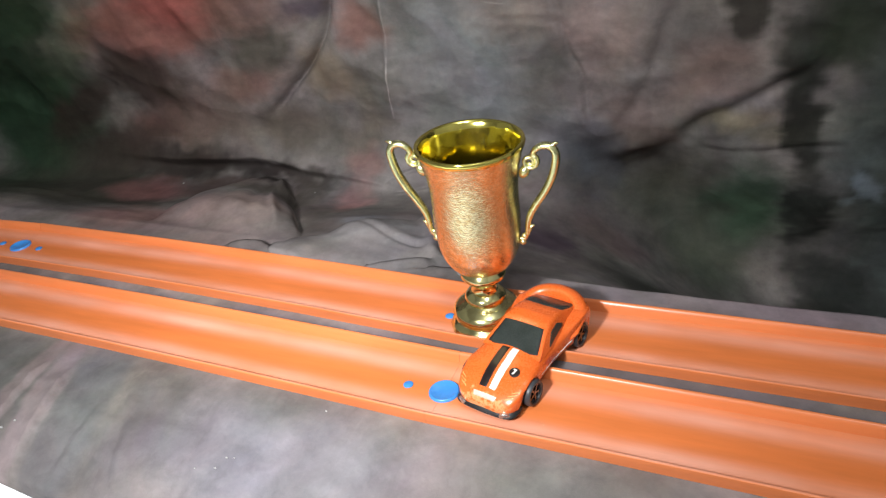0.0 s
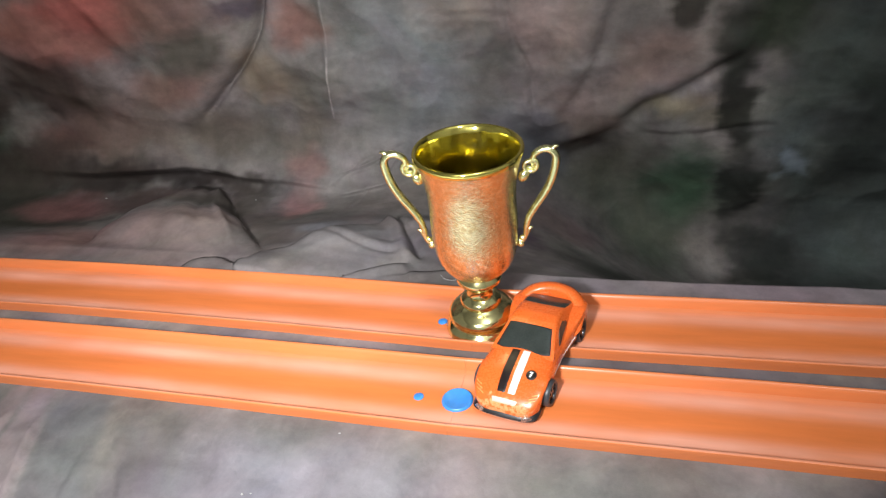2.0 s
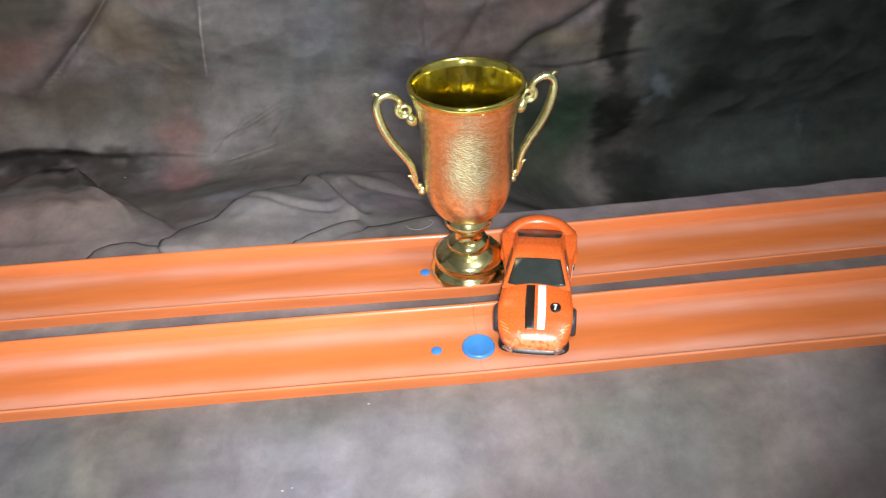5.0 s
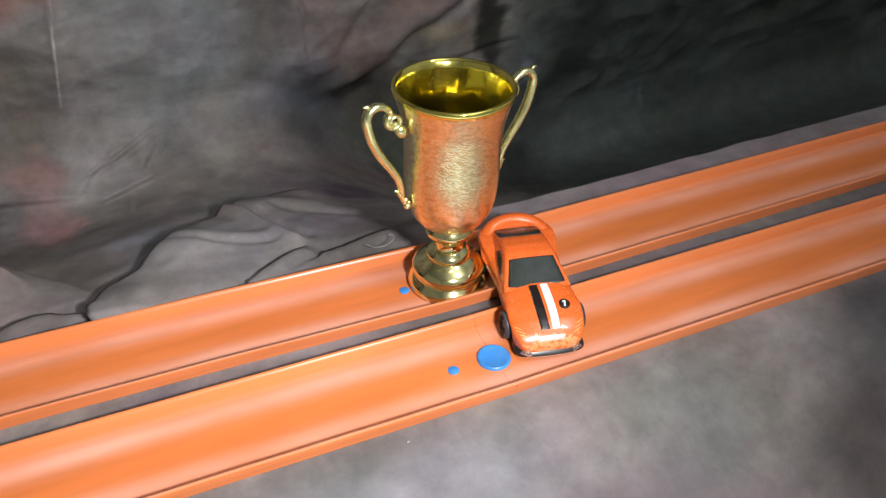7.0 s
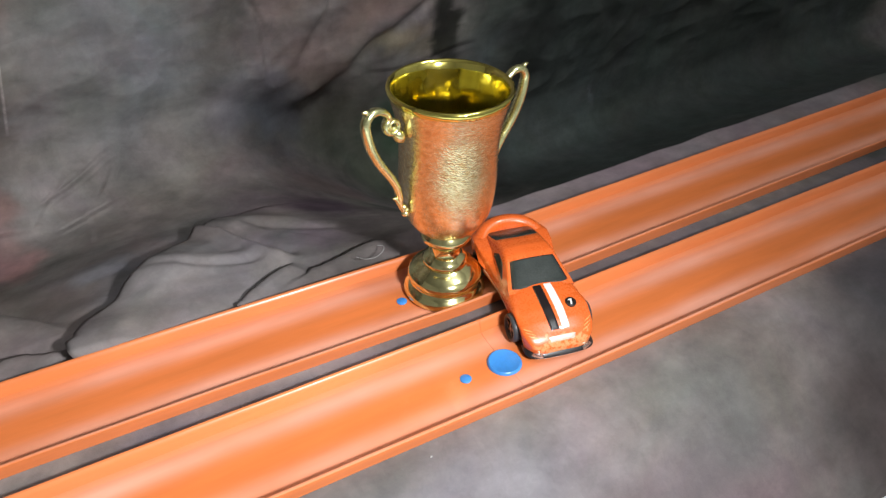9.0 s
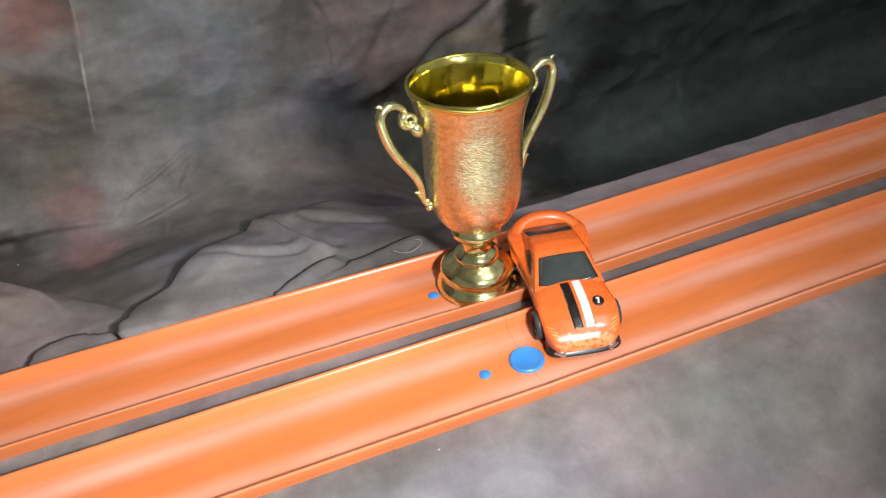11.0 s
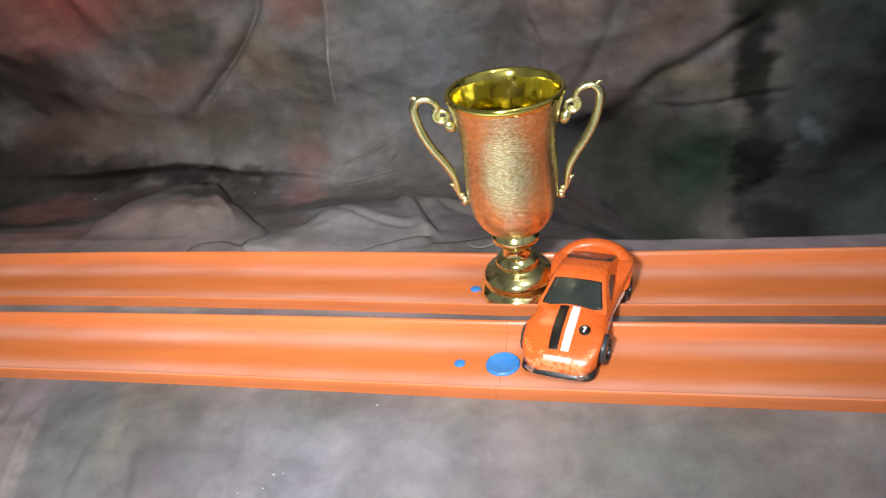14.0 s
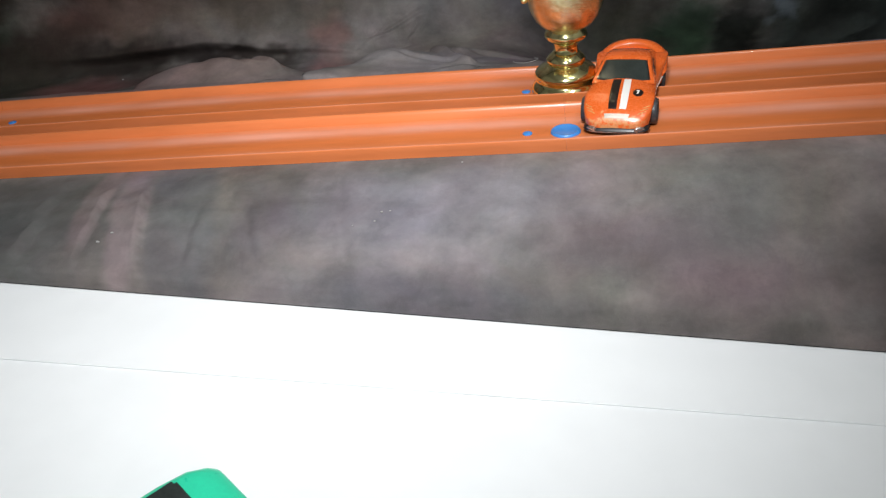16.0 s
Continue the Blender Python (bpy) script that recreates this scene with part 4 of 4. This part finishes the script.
        tip = smooth_line([(0.0334, 0, 0.0908), (0.0350, 0, 0.0926), (0.0366, 0, 0.0928)], 4)
        part("leaf_tip", tube(tip, [0.0014 - 0.0010 * i / (len(tip) - 1) for i in range(len(tip))], 8, 1.1), HANDLE_GOLD, handle, angle=80)
        knot = smooth_line([(0.0226, 0, 0.0520), (0.0238, 0, 0.0540), (0.0252, 0, 0.0546)], 4)
        part("spur", tube(knot, [0.0012 - 0.0008 * i / (len(knot) - 1) for i in range(len(knot))], 8, 1.1), HANDLE_GOLD, handle, angle=80)
        shell = bmesh.new()
        bmesh.ops.create_uvsphere(shell, u_segments=14, v_segments=8, radius=1)
        bmesh.ops.transform(shell, matrix=pose(0.0222, 0, 0.0800, 0, 25, 0) @ Matrix.Diagonal((0.0023, 0.0024, 0.0032, 1)), verts=shell.verts)
        part("shell", shell, HANDLE_GOLD, handle, angle=80)
        foot = bmesh.new()
        for dz, r in ((0, 0.0017), (0.0030, 0.0015)):
            bmesh.ops.create_icosphere(foot, subdivisions=2, radius=r, matrix=Matrix.Translation((0.0197 + dz * 0.3, 0, 0.0462 + dz)))
        part("rosette", foot, HANDLE_GOLD, handle, angle=80)
    return root


trophy()


# ---- car ----
def interp(x, pairs):
    return float(np.interp(x, [p[0] for p in pairs], [p[1] for p in pairs]))


CAR_HALF = [(-0.0150, 0.0070), (-0.0146, 0.0094), (-0.0136, 0.0116), (-0.0118, 0.0132), (-0.0085, 0.0145), (-0.004, 0.0151), (0.002, 0.0152), (0.009, 0.0145), (0.020, 0.0141), (0.030, 0.0150), (0.038, 0.0164), (0.044, 0.0167), (0.049, 0.0160), (0.0525, 0.0140), (0.0540, 0.0100)]
CAR_CROWN = [(-0.0150, 0.0058), (-0.0146, 0.0069), (-0.0138, 0.0083), (-0.0124, 0.0098), (-0.0105, 0.0112), (-0.007, 0.0131), (-0.002, 0.0150), (0.006, 0.0166), (0.012, 0.0172), (0.030, 0.0172), (0.044, 0.0176), (0.050, 0.0178), (0.0530, 0.0160), (0.0540, 0.0120)]
CAR_SHOULDER = [(-0.0150, 0.0056), (-0.012, 0.0080), (-0.006, 0.0112), (0.0, 0.0122), (0.008, 0.0122), (0.020, 0.0118), (0.030, 0.0132), (0.036, 0.0158), (0.043, 0.0168), (0.050, 0.0150), (0.054, 0.0110)]
WHEEL_R, AXLE_Z, REAR = 0.0058, 0.0062, 0.0413


def car_bottom(y):
    z = interp(y, [(-0.0150, 0.0038), (-0.0095, 0.0038), (-0.007, 0.0066), (0.046, 0.0066), (0.050, 0.0064), (0.054, 0.0070)])
    for axle in (0.0, REAR):
        d = abs(y - axle)
        r = WHEEL_R + 0.0008
        if d < r:
            z = max(z, AXLE_Z + math.sqrt(r * r - d * d) * 0.95)
    return z


def car_skin(y, s, out=0.0):
    """Across the body at y, s from -1 (bottom edge) over the crown (0) to 1."""
    h, crown, sh, low = interp(y, CAR_HALF), interp(y, CAR_CROWN), interp(y, CAR_SHOULDER), car_bottom(y)
    sh = max(sh, low + 0.0004)
    a = abs(s)
    sign = 1 if s >= 0 else -1
    if a > 0.6:
        t = (1 - a) / 0.4
        z = low + (sh - low) * t
        x = h - 0.0006 * (1 - t) ** 2
    else:
        t = a / 0.6 * math.pi / 2
        x = h * math.sin(t) ** 0.9 if t > 0 else 0
        z = sh + (crown - sh) * math.cos(t) ** 0.75
    k = 1 + out / max(h, 1e-4)
    return sign * x * k, y, z + out


CAB_TOP = [(0.0085, 0.0160), (0.0110, 0.0171), (0.0205, 0.0219), (0.0235, 0.0229), (0.028, 0.0232), (0.034, 0.0222), (0.0415, 0.0196), (0.047, 0.0176), (0.0490, 0.0166)]
CAB_HALF_TOP = [(0.0085, 0.0138), (0.0110, 0.0134), (0.0205, 0.0107), (0.028, 0.0098), (0.036, 0.0096), (0.0415, 0.0106), (0.049, 0.0106)]
CAB_HALF_LOW = [(0.0085, 0.0138), (0.014, 0.0138), (0.026, 0.0134), (0.038, 0.0126), (0.049, 0.0108)]


def cab_skin(y, s, out=0.0):
    top, ht, hl = interp(y, CAB_TOP), interp(y, CAB_HALF_TOP), interp(y, CAB_HALF_LOW)
    low = 0.0145
    a = abs(s)
    sign = 1 if s >= 0 else -1
    if a > 0.55:
        t = (a - 0.55) / 0.45
        x = ht + (hl - ht) * t ** 0.9 + out
        z = top - 0.0007 + (low - top + 0.0007) * t
    else:
        t = a / 0.55
        x = ht * t
        z = top - 0.0007 * t ** 3 + out
    return sign * x, y, z


def skin_patch(skin, y0, y1, s0, s1, out, ny=14, ns=12, shape=None):
    """A thin skin laid on a lofted surface; its rim is turned in to give it thickness."""
    bm = bmesh.new()
    rows = []
    for i in range(ny + 1):
        v = i / ny
        row = []
        for j in range(ns + 1):
            u = j / ns
            y, s = y0 + (y1 - y0) * v, s0 + (s1 - s0) * u
            if shape:
                y, s = shape(u, v)
            edge = i in (0, ny) or j in (0, ns)
            row.append(bm.verts.new(skin(y, s, -0.0003 if edge else out)))
        rows.append(row)
    for a, b in zip(rows, rows[1:]):
        for k in range(ns):
            bm.faces.new((a[k], a[k + 1], b[k + 1], b[k]))
    return bm


def toy_car():
    root = empty("toy_car", pose(0.0242, 0.0063, 0.0, 0, 0, -12.5), "glossy orange die-cast toy sports car with black and white hood stripes", "toy car")
    ys = [-0.0150, -0.0147, -0.0142, -0.0134, -0.0122, -0.0108, -0.0095] + [(-0.0085 + 0.0007 * k) for k in range(int(0.0575 / 0.0007))] + [0.0493, 0.0503, 0.0513, 0.0523, 0.0531, 0.0537, 0.0540]
    ns = 41
    bm = bmesh.new()
    rows = [[bm.verts.new(car_skin(y, -1 + 2 * j / (ns - 1))) for j in range(ns)] for y in ys]
    for a, b in zip(rows, rows[1:]):
        for k in range(ns - 1):
            bm.faces.new((a[k], a[k + 1], b[k + 1], b[k]))
    for r in (rows[0], rows[-1]):
        bm.faces.new(r)
    part("body", bm, PAINT, root, angle=70)
    bm = bmesh.new()
    ys = [0.0085 + (0.0490 - 0.0085) * k / 50 for k in range(51)]
    rows = [[bm.verts.new(cab_skin(y, -1 + 2 * j / 32)) for j in range(33)] for y in ys]
    for a, b in zip(rows, rows[1:]):
        for k in range(32):
            bm.faces.new((a[k], a[k + 1], b[k + 1], b[k]))
    cabin = part("cabin", bm, PAINT, root, angle=60)
    part("window_seal", skin_patch(cab_skin, 0, 0, 0, 0, 0.00012, 18, 16, lambda u, v: ((0.0085 + 0.0018 * abs(2 * u - 1) ** 2.5) * (1 - v) + 0.0214 * v, -0.535 + 1.07 * u)), BLACK_PRINT, cabin, "black line round the windshield")
    part("windshield", skin_patch(cab_skin, 0, 0, 0, 0, 0.00025, 18, 16, lambda u, v: ((0.0087 + 0.0018 * abs(2 * u - 1) ** 2.5) * (1 - v) + 0.0210 * v, -0.505 + 1.01 * u)), GLASS, cabin, "smoked dark windshield")
    for sgn in (1, -1):
        def side(u, v, sgn=sgn):
            y = 0.0175 + 0.0155 * u
            low = 0.93 - 0.10 * u
            up = 0.68 + 0.25 * max(0, 1 - u / 0.35) * 0.9 + 0.12 * max(0, (u - 0.75) / 0.25)
            return y, sgn * (low + (up - low) * v)
        part("side_window", skin_patch(cab_skin, 0, 0, 0, 0, 0.00025, shape=side), GLASS, cabin, "smoked dark side window")
    part("rear_window", skin_patch(cab_skin, 0, 0, 0, 0, 0.0003, 14, 14, lambda u, v: (0.0368 - 0.0016 * (1 - abs(2 * u - 1) ** 2) * (1 - v) + 0.0100 * v, -0.55 + 1.10 * u)), GLASS, cabin, "dark rear window under the spoiler")
    # hoop spoiler: a broad band whose ends melt into the rear wings
    bm = bmesh.new()
    rings = []
    n = 56
    for i in range(n + 1):
        a = math.pi * (-0.12 + 1.24 * i / n)
        lift = max(math.sin(a), -0.4)
        w = max(lift, 0) ** 0.6
        x, y = -0.0139 * math.cos(a) * (1.0 if lift > 0 else 1.02), 0.0370 + 0.0150 * (w if lift > 0 else lift * 0.9)
        top, low = 0.0140 + 0.0072 * w + 0.004 * min(lift, 0), 0.0105 + 0.0062 * w
        wide = 0.0027 + 0.0007 * w
        ox, oy = -math.cos(a), max(math.sin(a), 0) * 1.05
        k = math.hypot(ox, oy)
        ox, oy = ox / k, oy / k
        section = [(-0.9, low), (-1.0, (low + top) / 2 + 0.0004), (-0.72, top - 0.0003), (-0.2, top), (0.4, top - 0.0004), (0.9, top - 0.0016), (1.05, (low + top) / 2 - 0.0004), (0.8, low - 0.0006)]
        rings.append([bm.verts.new((x + ox * o * wide, y + oy * o * wide, z)) for o, z in section])
    for a, b in zip(rings, rings[1:]):
        for k in range(8):
            bm.faces.new((a[k], a[(k + 1) % 8], b[(k + 1) % 8], b[k]))
    bm.faces.new(rings[0]), bm.faces.new(rings[-1])
    bmesh.ops.recalc_face_normals(bm, faces=bm.faces[:])
    part("spoiler", bm, PAINT, root, "orange hoop spoiler", angle=60)
    # stripes on the bonnet
    black = lambda u, v: (-0.0110 + 0.0210 * v, -0.106 + 0.108 * u + 0.008 * (1 - v))
    white = lambda u, v: (-0.0110 + 0.0212 * v, 0.004 + 0.096 * u + 0.008 * (1 - v))
    part("hood_stripe", skin_patch(car_skin, 0, 0, 0, 0, 0.00016, 24, 6, black), BLACK_PRINT, root, "black hood stripe")
    part("hood_stripe", skin_patch(car_skin, 0, 0, 0, 0, 0.00016, 24, 6, white), WHITE_PRINT, root, "white hood stripe")
    # racing number in a black roundel
    c = Vector(car_skin(-0.0014, 0.195, 0.0002))
    e1 = (Vector(car_skin(-0.0014, 0.25, 0.0002)) - Vector(car_skin(-0.0014, 0.14, 0.0002))).normalized()
    e2 = (Vector(car_skin(0.0006, 0.195, 0.0002)) - Vector(car_skin(-0.0034, 0.195, 0.0002))).normalized()
    nn = e1.cross(e2).normalized()
    m = Matrix(((e1.x, e2.x, nn.x, c.x), (e1.y, e2.y, nn.y, c.y), (e1.z, e2.z, nn.z, c.z), (0, 0, 0, 1)))
    disc = lathe([(0, 0.0003), (0.0020, 0.0003), (0.0022, 0.0002), (0.0022, -0.0006), (0, -0.0006)], 32)
    bmesh.ops.transform(disc, matrix=m, verts=disc.verts)
    roundel = part("number_roundel", disc, BLACK_PRINT, root, "black roundel with white racing number 1")
    glyph = bmesh.new()
    outline = [(-0.0010, 0.0008), (-0.0007, 0.0013), (0.0006, 0.0013), (0.0001, -0.0013), (-0.0006, -0.0013), (-0.0002, 0.0006)]
    lo, hi = [glyph.verts.new((x, y, 0.0002)) for x, y in outline], [glyph.verts.new((x, y, 0.00042)) for x, y in outline]
    glyph.faces.new(lo), glyph.faces.new(hi)
    for k in range(len(outline)):
        glyph.faces.new((lo[k], lo[(k + 1) % 6], hi[(k + 1) % 6], hi[k]))
    bmesh.ops.transform(glyph, matrix=m, verts=glyph.verts)
    part("numeral", glyph, WHITE_PRINT, roundel, "white numeral 1", smooth=False)
    # front: splitter, lamps, badge
    bm = bmesh.new()
    pts = [(-0.0136, -0.0066), (-0.0140, -0.0098), (-0.0133, -0.0132), (-0.0105, -0.0152), (-0.004, -0.0159), (0.004, -0.0159), (0.0105, -0.0152), (0.0133, -0.0132), (0.0140, -0.0098), (0.0136, -0.0066)]
    pts = [tuple(p) for p in smooth_line(pts, 4)]
    lo = []
    for off, z in [(-0.0040, 0.0026), (0.0, 0.0026), (0.0003, 0.0028), (0.0001, 0.0034), (-0.0012, 0.0044)]:
        lo.append([bm.verts.new((x * (1 + off / 0.0155), y - (off if y < -0.008 else 0), z)) for x, y in pts])
    for a, b in zip(lo, lo[1:]):
        for k in range(len(pts) - 1):
            bm.faces.new((a[k], a[k + 1], b[k + 1], b[k]))
    edge = bmesh.new()
    rim_rows = [[edge.verts.new((0.955 * x * (1 + off / 0.0155), y - (off if y < -0.008 else 0), z)) for x, y in pts] for off, z in ((-0.0002, 0.0022), (0.0002, 0.0024), (0.0002, 0.0027), (-0.0002, 0.0029))]
    for a, b in zip(rim_rows, rim_rows[1:] + rim_rows[:1]):
        for k in range(len(pts) - 1):
            edge.faces.new((a[k], a[k + 1], b[k + 1], b[k]))
    part("splitter", edge, CHROME, root, "worn silver splitter edge", angle=50)
    part("front_bumper", bm, BLACK, root, "black front bumper with worn silver edges", angle=50)
    for sgn in (1, -1):
        fog = lathe([(0, 0.0004), (0.0011, 0.0003), (0.0015, 0), (0.0015, -0.0008), (0, -0.0008)], 20)
        bmesh.ops.transform(fog, matrix=pose(sgn * 0.0104, -0.0150, 0.0036, 90, 0, sgn * 25) @ Matrix.Diagonal((1.5, 0.8, 1, 1)), verts=fog.verts)
        part("fog_lamp", fog, CHROME, root, "small silver fog lamp")
        lamp_lines = bmesh.new()
        for k in range(3):
            for vs in [skin_patch(car_skin, 0, 0, 0, 0, 0.00018, 3, 8, lambda u, v, k=k, sgn=sgn: (-0.0126 + 0.0015 * k + 0.0007 * v + 0.0022 * u, sgn * (0.27 + 0.02 * k + 0.17 * u)))]:
                moved = {v: lamp_lines.verts.new(v.co) for v in vs.verts}
                for f in vs.faces:
                    lamp_lines.faces.new([moved[v] for v in f.verts])
                vs.free()
        part("headlight", lamp_lines, PALE_GOLD, root, "rubbed pale headlight bars")
        part("side_stripe", skin_patch(car_skin, 0.0080, 0.0340, sgn * 0.84, sgn * 0.93, 0.00025, 24, 3), WHITE_PRINT, root, "thin white stripe along the sill")
    part("badge", skin_patch(car_skin, -0.0139, -0.0121, -0.17, 0.19, 0.0002, 5, 8), SILVER, root, "worn silver badge on the nose")
    # underside
    bm = bmesh.new()
    bmesh.ops.create_cube(bm, size=1, matrix=Matrix.Translation((0, 0.0200, 0.0078)) @ Matrix.Diagonal((0.024, 0.064, 0.0026, 1)))
    bmesh.ops.bevel(bm, geom=bm.edges[:], offset=0.0005, segments=2, affect="EDGES")
    part("chassis", bm, BLACK, root, "black plastic chassis")
    for y in (0.0, REAR):
        for sgn in (1, -1):
            tyre = lathe([(0.0038, -0.0021), (0.0052, -0.0021), (WHEEL_R - 0.0002, -0.0016), (WHEEL_R, -0.0011), (WHEEL_R, 0.0011), (WHEEL_R - 0.0002, 0.0016), (0.0052, 0.0021), (0.0044, 0.0020), (0.0041, 0.0012), (0.0038, 0.0012)], 36, closed=True)
            m = Matrix.Translation((sgn * (0.0139 if y else 0.0145), y, AXLE_Z)) @ pose(0, 0, 0, 0, sgn * 90, 0)
            bmesh.ops.transform(tyre, matrix=m, verts=tyre.verts)
            wheel = part("wheel", tyre, TYRE, root, "black tyre with dark chrome rim")
            rim = lathe([(0, 0.0016), (0.0009, 0.0015), (0.0010, 0.0010), (0.0010, 0.0004), (0.0038, 0.0002), (0.0041, 0.0014), (0.0042, 0.0004), (0.0040, -0.002), (0, -0.002)], 36)
            for k in range(5):
                spoke = bmesh.ops.create_cube(rim, size=1, matrix=pose(0, 0, 0, 0, 0, 72 * k) @ pose(0.0024, 0, 0.0010) @ Matrix.Diagonal((0.0032, 0.0009, 0.0009, 1)))
            bmesh.ops.transform(rim, matrix=m, verts=rim.verts)
            part("rim", rim, RIM, wheel, "dark chrome five-spoke rim")
    return root


toy_car()


# ---- white table and what stands on it ----
def slab(name, x0, x1, y0, y1, z0, z1, mat, bevel=0.004):
    bm = bmesh.new()
    bmesh.ops.create_cube(bm, size=1, matrix=Matrix.Translation(((x0 + x1) / 2, (y0 + y1) / 2, (z0 + z1) / 2)) @ Matrix.Diagonal((x1 - x0, y1 - y0, z1 - z0, 1)))
    if bevel:
        bmesh.ops.bevel(bm, geom=bm.edges[:], offset=bevel, segments=3, affect="EDGES")
    return part(name, bm, mat)


TILT = pose(0, 0, 0, 0, math.degrees(math.atan(0.111)), 0)
table = empty("table", TILT, "plain white laminate table in front of the cloth", "table")
top = slab("tabletop", -0.9, 0.9, -0.60, -0.02, -0.085, -0.0375, WHITE)
top.parent = table
for x in (-0.80, 0.80):
    for y in (-0.55, -0.07):
        leg = slab("leg", x - 0.022, x + 0.022, y - 0.022, y + 0.022, -0.80 + 0.111 * x, -0.0855, WHITE, 0.003)
        leg.parent = table
board = slab("board", -0.75, 0.75, -0.132, -0.03, -0.0374, -0.0368, WHITE, 0.0002)
board.matrix_world = TILT
tagged(board, "white flat board under the edge of the cloth", "board")


def green_toy():
    """A small green toy vehicle at the table's edge, of which the nose shows."""
    at = TILT @ pose(-0.1125, -0.2150, -0.0374, 0, 0, -38)
    root = empty("toy_vehicle", at, "bright green plastic toy vehicle with dark window on white table", "toy vehicle")
    bm = bmesh.new()
    rows = []
    ys = [0.0335, 0.033, 0.031, 0.026, 0.018, 0.008, -0.01, -0.025, -0.032, -0.0335]
    for y in ys:
        near = abs(y) / 0.0335
        h, top = 0.0150 * (1 - 0.25 * near ** 6), 0.0195 - 0.004 * near ** 8
        row = []
        for k in range(21):
            a = math.pi * k / 20
            row.append(bm.verts.new((-h * math.copysign(abs(math.cos(a)) ** 0.35, math.cos(a)), y, 0.003 + (top - 0.003) * math.sin(a) ** 0.4 if 0 < k < 20 else 0.003)))
        rows.append(row)
    for a, b in zip(rows, rows[1:]):
        for k in range(20):
            bm.faces.new((a[k], a[k + 1], b[k + 1], b[k]))
    bm.faces.new(rows[0]), bm.faces.new(rows[-1])
    part("body", bm, GREEN, root, angle=60)
    bm = bmesh.new()
    bmesh.ops.create_cube(bm, size=1, matrix=Matrix.Translation((-0.002, 0.0150, 0.0185)) @ Matrix.Diagonal((0.017, 0.014, 0.004, 1)))
    bmesh.ops.bevel(bm, geom=bm.edges[:], offset=0.0012, segments=2, affect="EDGES")
    part("window", bm, GLASS, root, "dark smoked window")
    for y in (0.02, -0.02):
        for sgn in (1, -1):
            tyre = lathe([(0, -0.002), (0.0046, -0.002), (0.005, -0.0015), (0.005, 0.0015), (0.0046, 0.002), (0, 0.002)], 28)
            bmesh.ops.transform(tyre, matrix=Matrix.Translation((sgn * 0.0145, y, 0.005)) @ pose(0, 0, 0, 0, 90, 0), verts=tyre.verts)
            part("wheel", tyre, TYRE, root, "black wheel")
    return root


green_toy()

# ---- lint and a loose thread on the cloth ----
curl = smooth_line([(-0.026, 0.079, 0.0062), (-0.0235, 0.0755, 0.0066), (-0.019, 0.0745, 0.0066), (-0.0145, 0.0765, 0.0068), (-0.0125, 0.080, 0.0066), (-0.0145, 0.0825, 0.0060)], 6)
bm = bmesh.new()
rings = []
for i, p in enumerate(curl):
    d = (Vector(curl[min(i + 1, len(curl) - 1)]) - Vector(curl[max(i - 1, 0)])).normalized()
    side_v = d.cross(Vector((0, 0, 1))).normalized()
    rings.append([bm.verts.new(Vector(p) + 0.00016 * (math.cos(a) * side_v + math.sin(a) * Vector((0, 0, 1)))) for a in (2 * math.pi * k / 6 for k in range(6))])
for a, b in zip(rings, rings[1:]):
    for k in range(6):
        bm.faces.new((a[k], a[(k + 1) % 6], b[(k + 1) % 6], b[k]))
tagged(part("thread", bm, LINT), "fine pale loose thread curled on grey cloth", "thread")

specks = bmesh.new()
for x, y, z, r in ((-0.076, -0.0554, -0.0053, 0.0006), (-0.0781, -0.0608, -0.0063, 0.0005), (-0.0727, -0.0545, -0.0054, 0.0004), (-0.0868, -0.0635, -0.0063, 0.0004), (-0.1891, -0.0674, -0.0027, 0.0007), (-0.1939, -0.0718, -0.0042, 0.0008), (-0.045, -0.0240, -0.0004, 0.0005), (-0.3295, 0.2035, -0.0300, 0.0007), (-0.2045, 0.2094, -0.0318, 0.0006)):
    bmesh.ops.create_icosphere(specks, subdivisions=1, radius=r, matrix=Matrix.Translation((x, y, z)) @ Matrix.Diagonal((1.2, 0.8, 0.6, 1)))
tagged(part("lint", specks, LINT), "tiny white specks of lint on the grey cloth", "lint", kind="stuff")

# ---- the room that closes the place ----
R = 1.6
for name, args in {"wall_back": (-R, R, R, R + 0.1, -0.8, 1.7), "wall_front": (-R, R, -R - 0.1, -R, -0.8, 1.7), "wall_left": (-R - 0.1, -R, -R, R, -0.8, 1.7), "wall_right": (R, R + 0.1, -R, R, -0.8, 1.7),
                   "floor": (-R, R, -R, R, -0.9, -0.8), "ceiling": (-R, R, -R, R, 1.7, 1.8)}.items():
    tagged(slab(name, *args, WALL, 0), "plain painted room surface in dim light", name.split("_")[0], kind="structure")
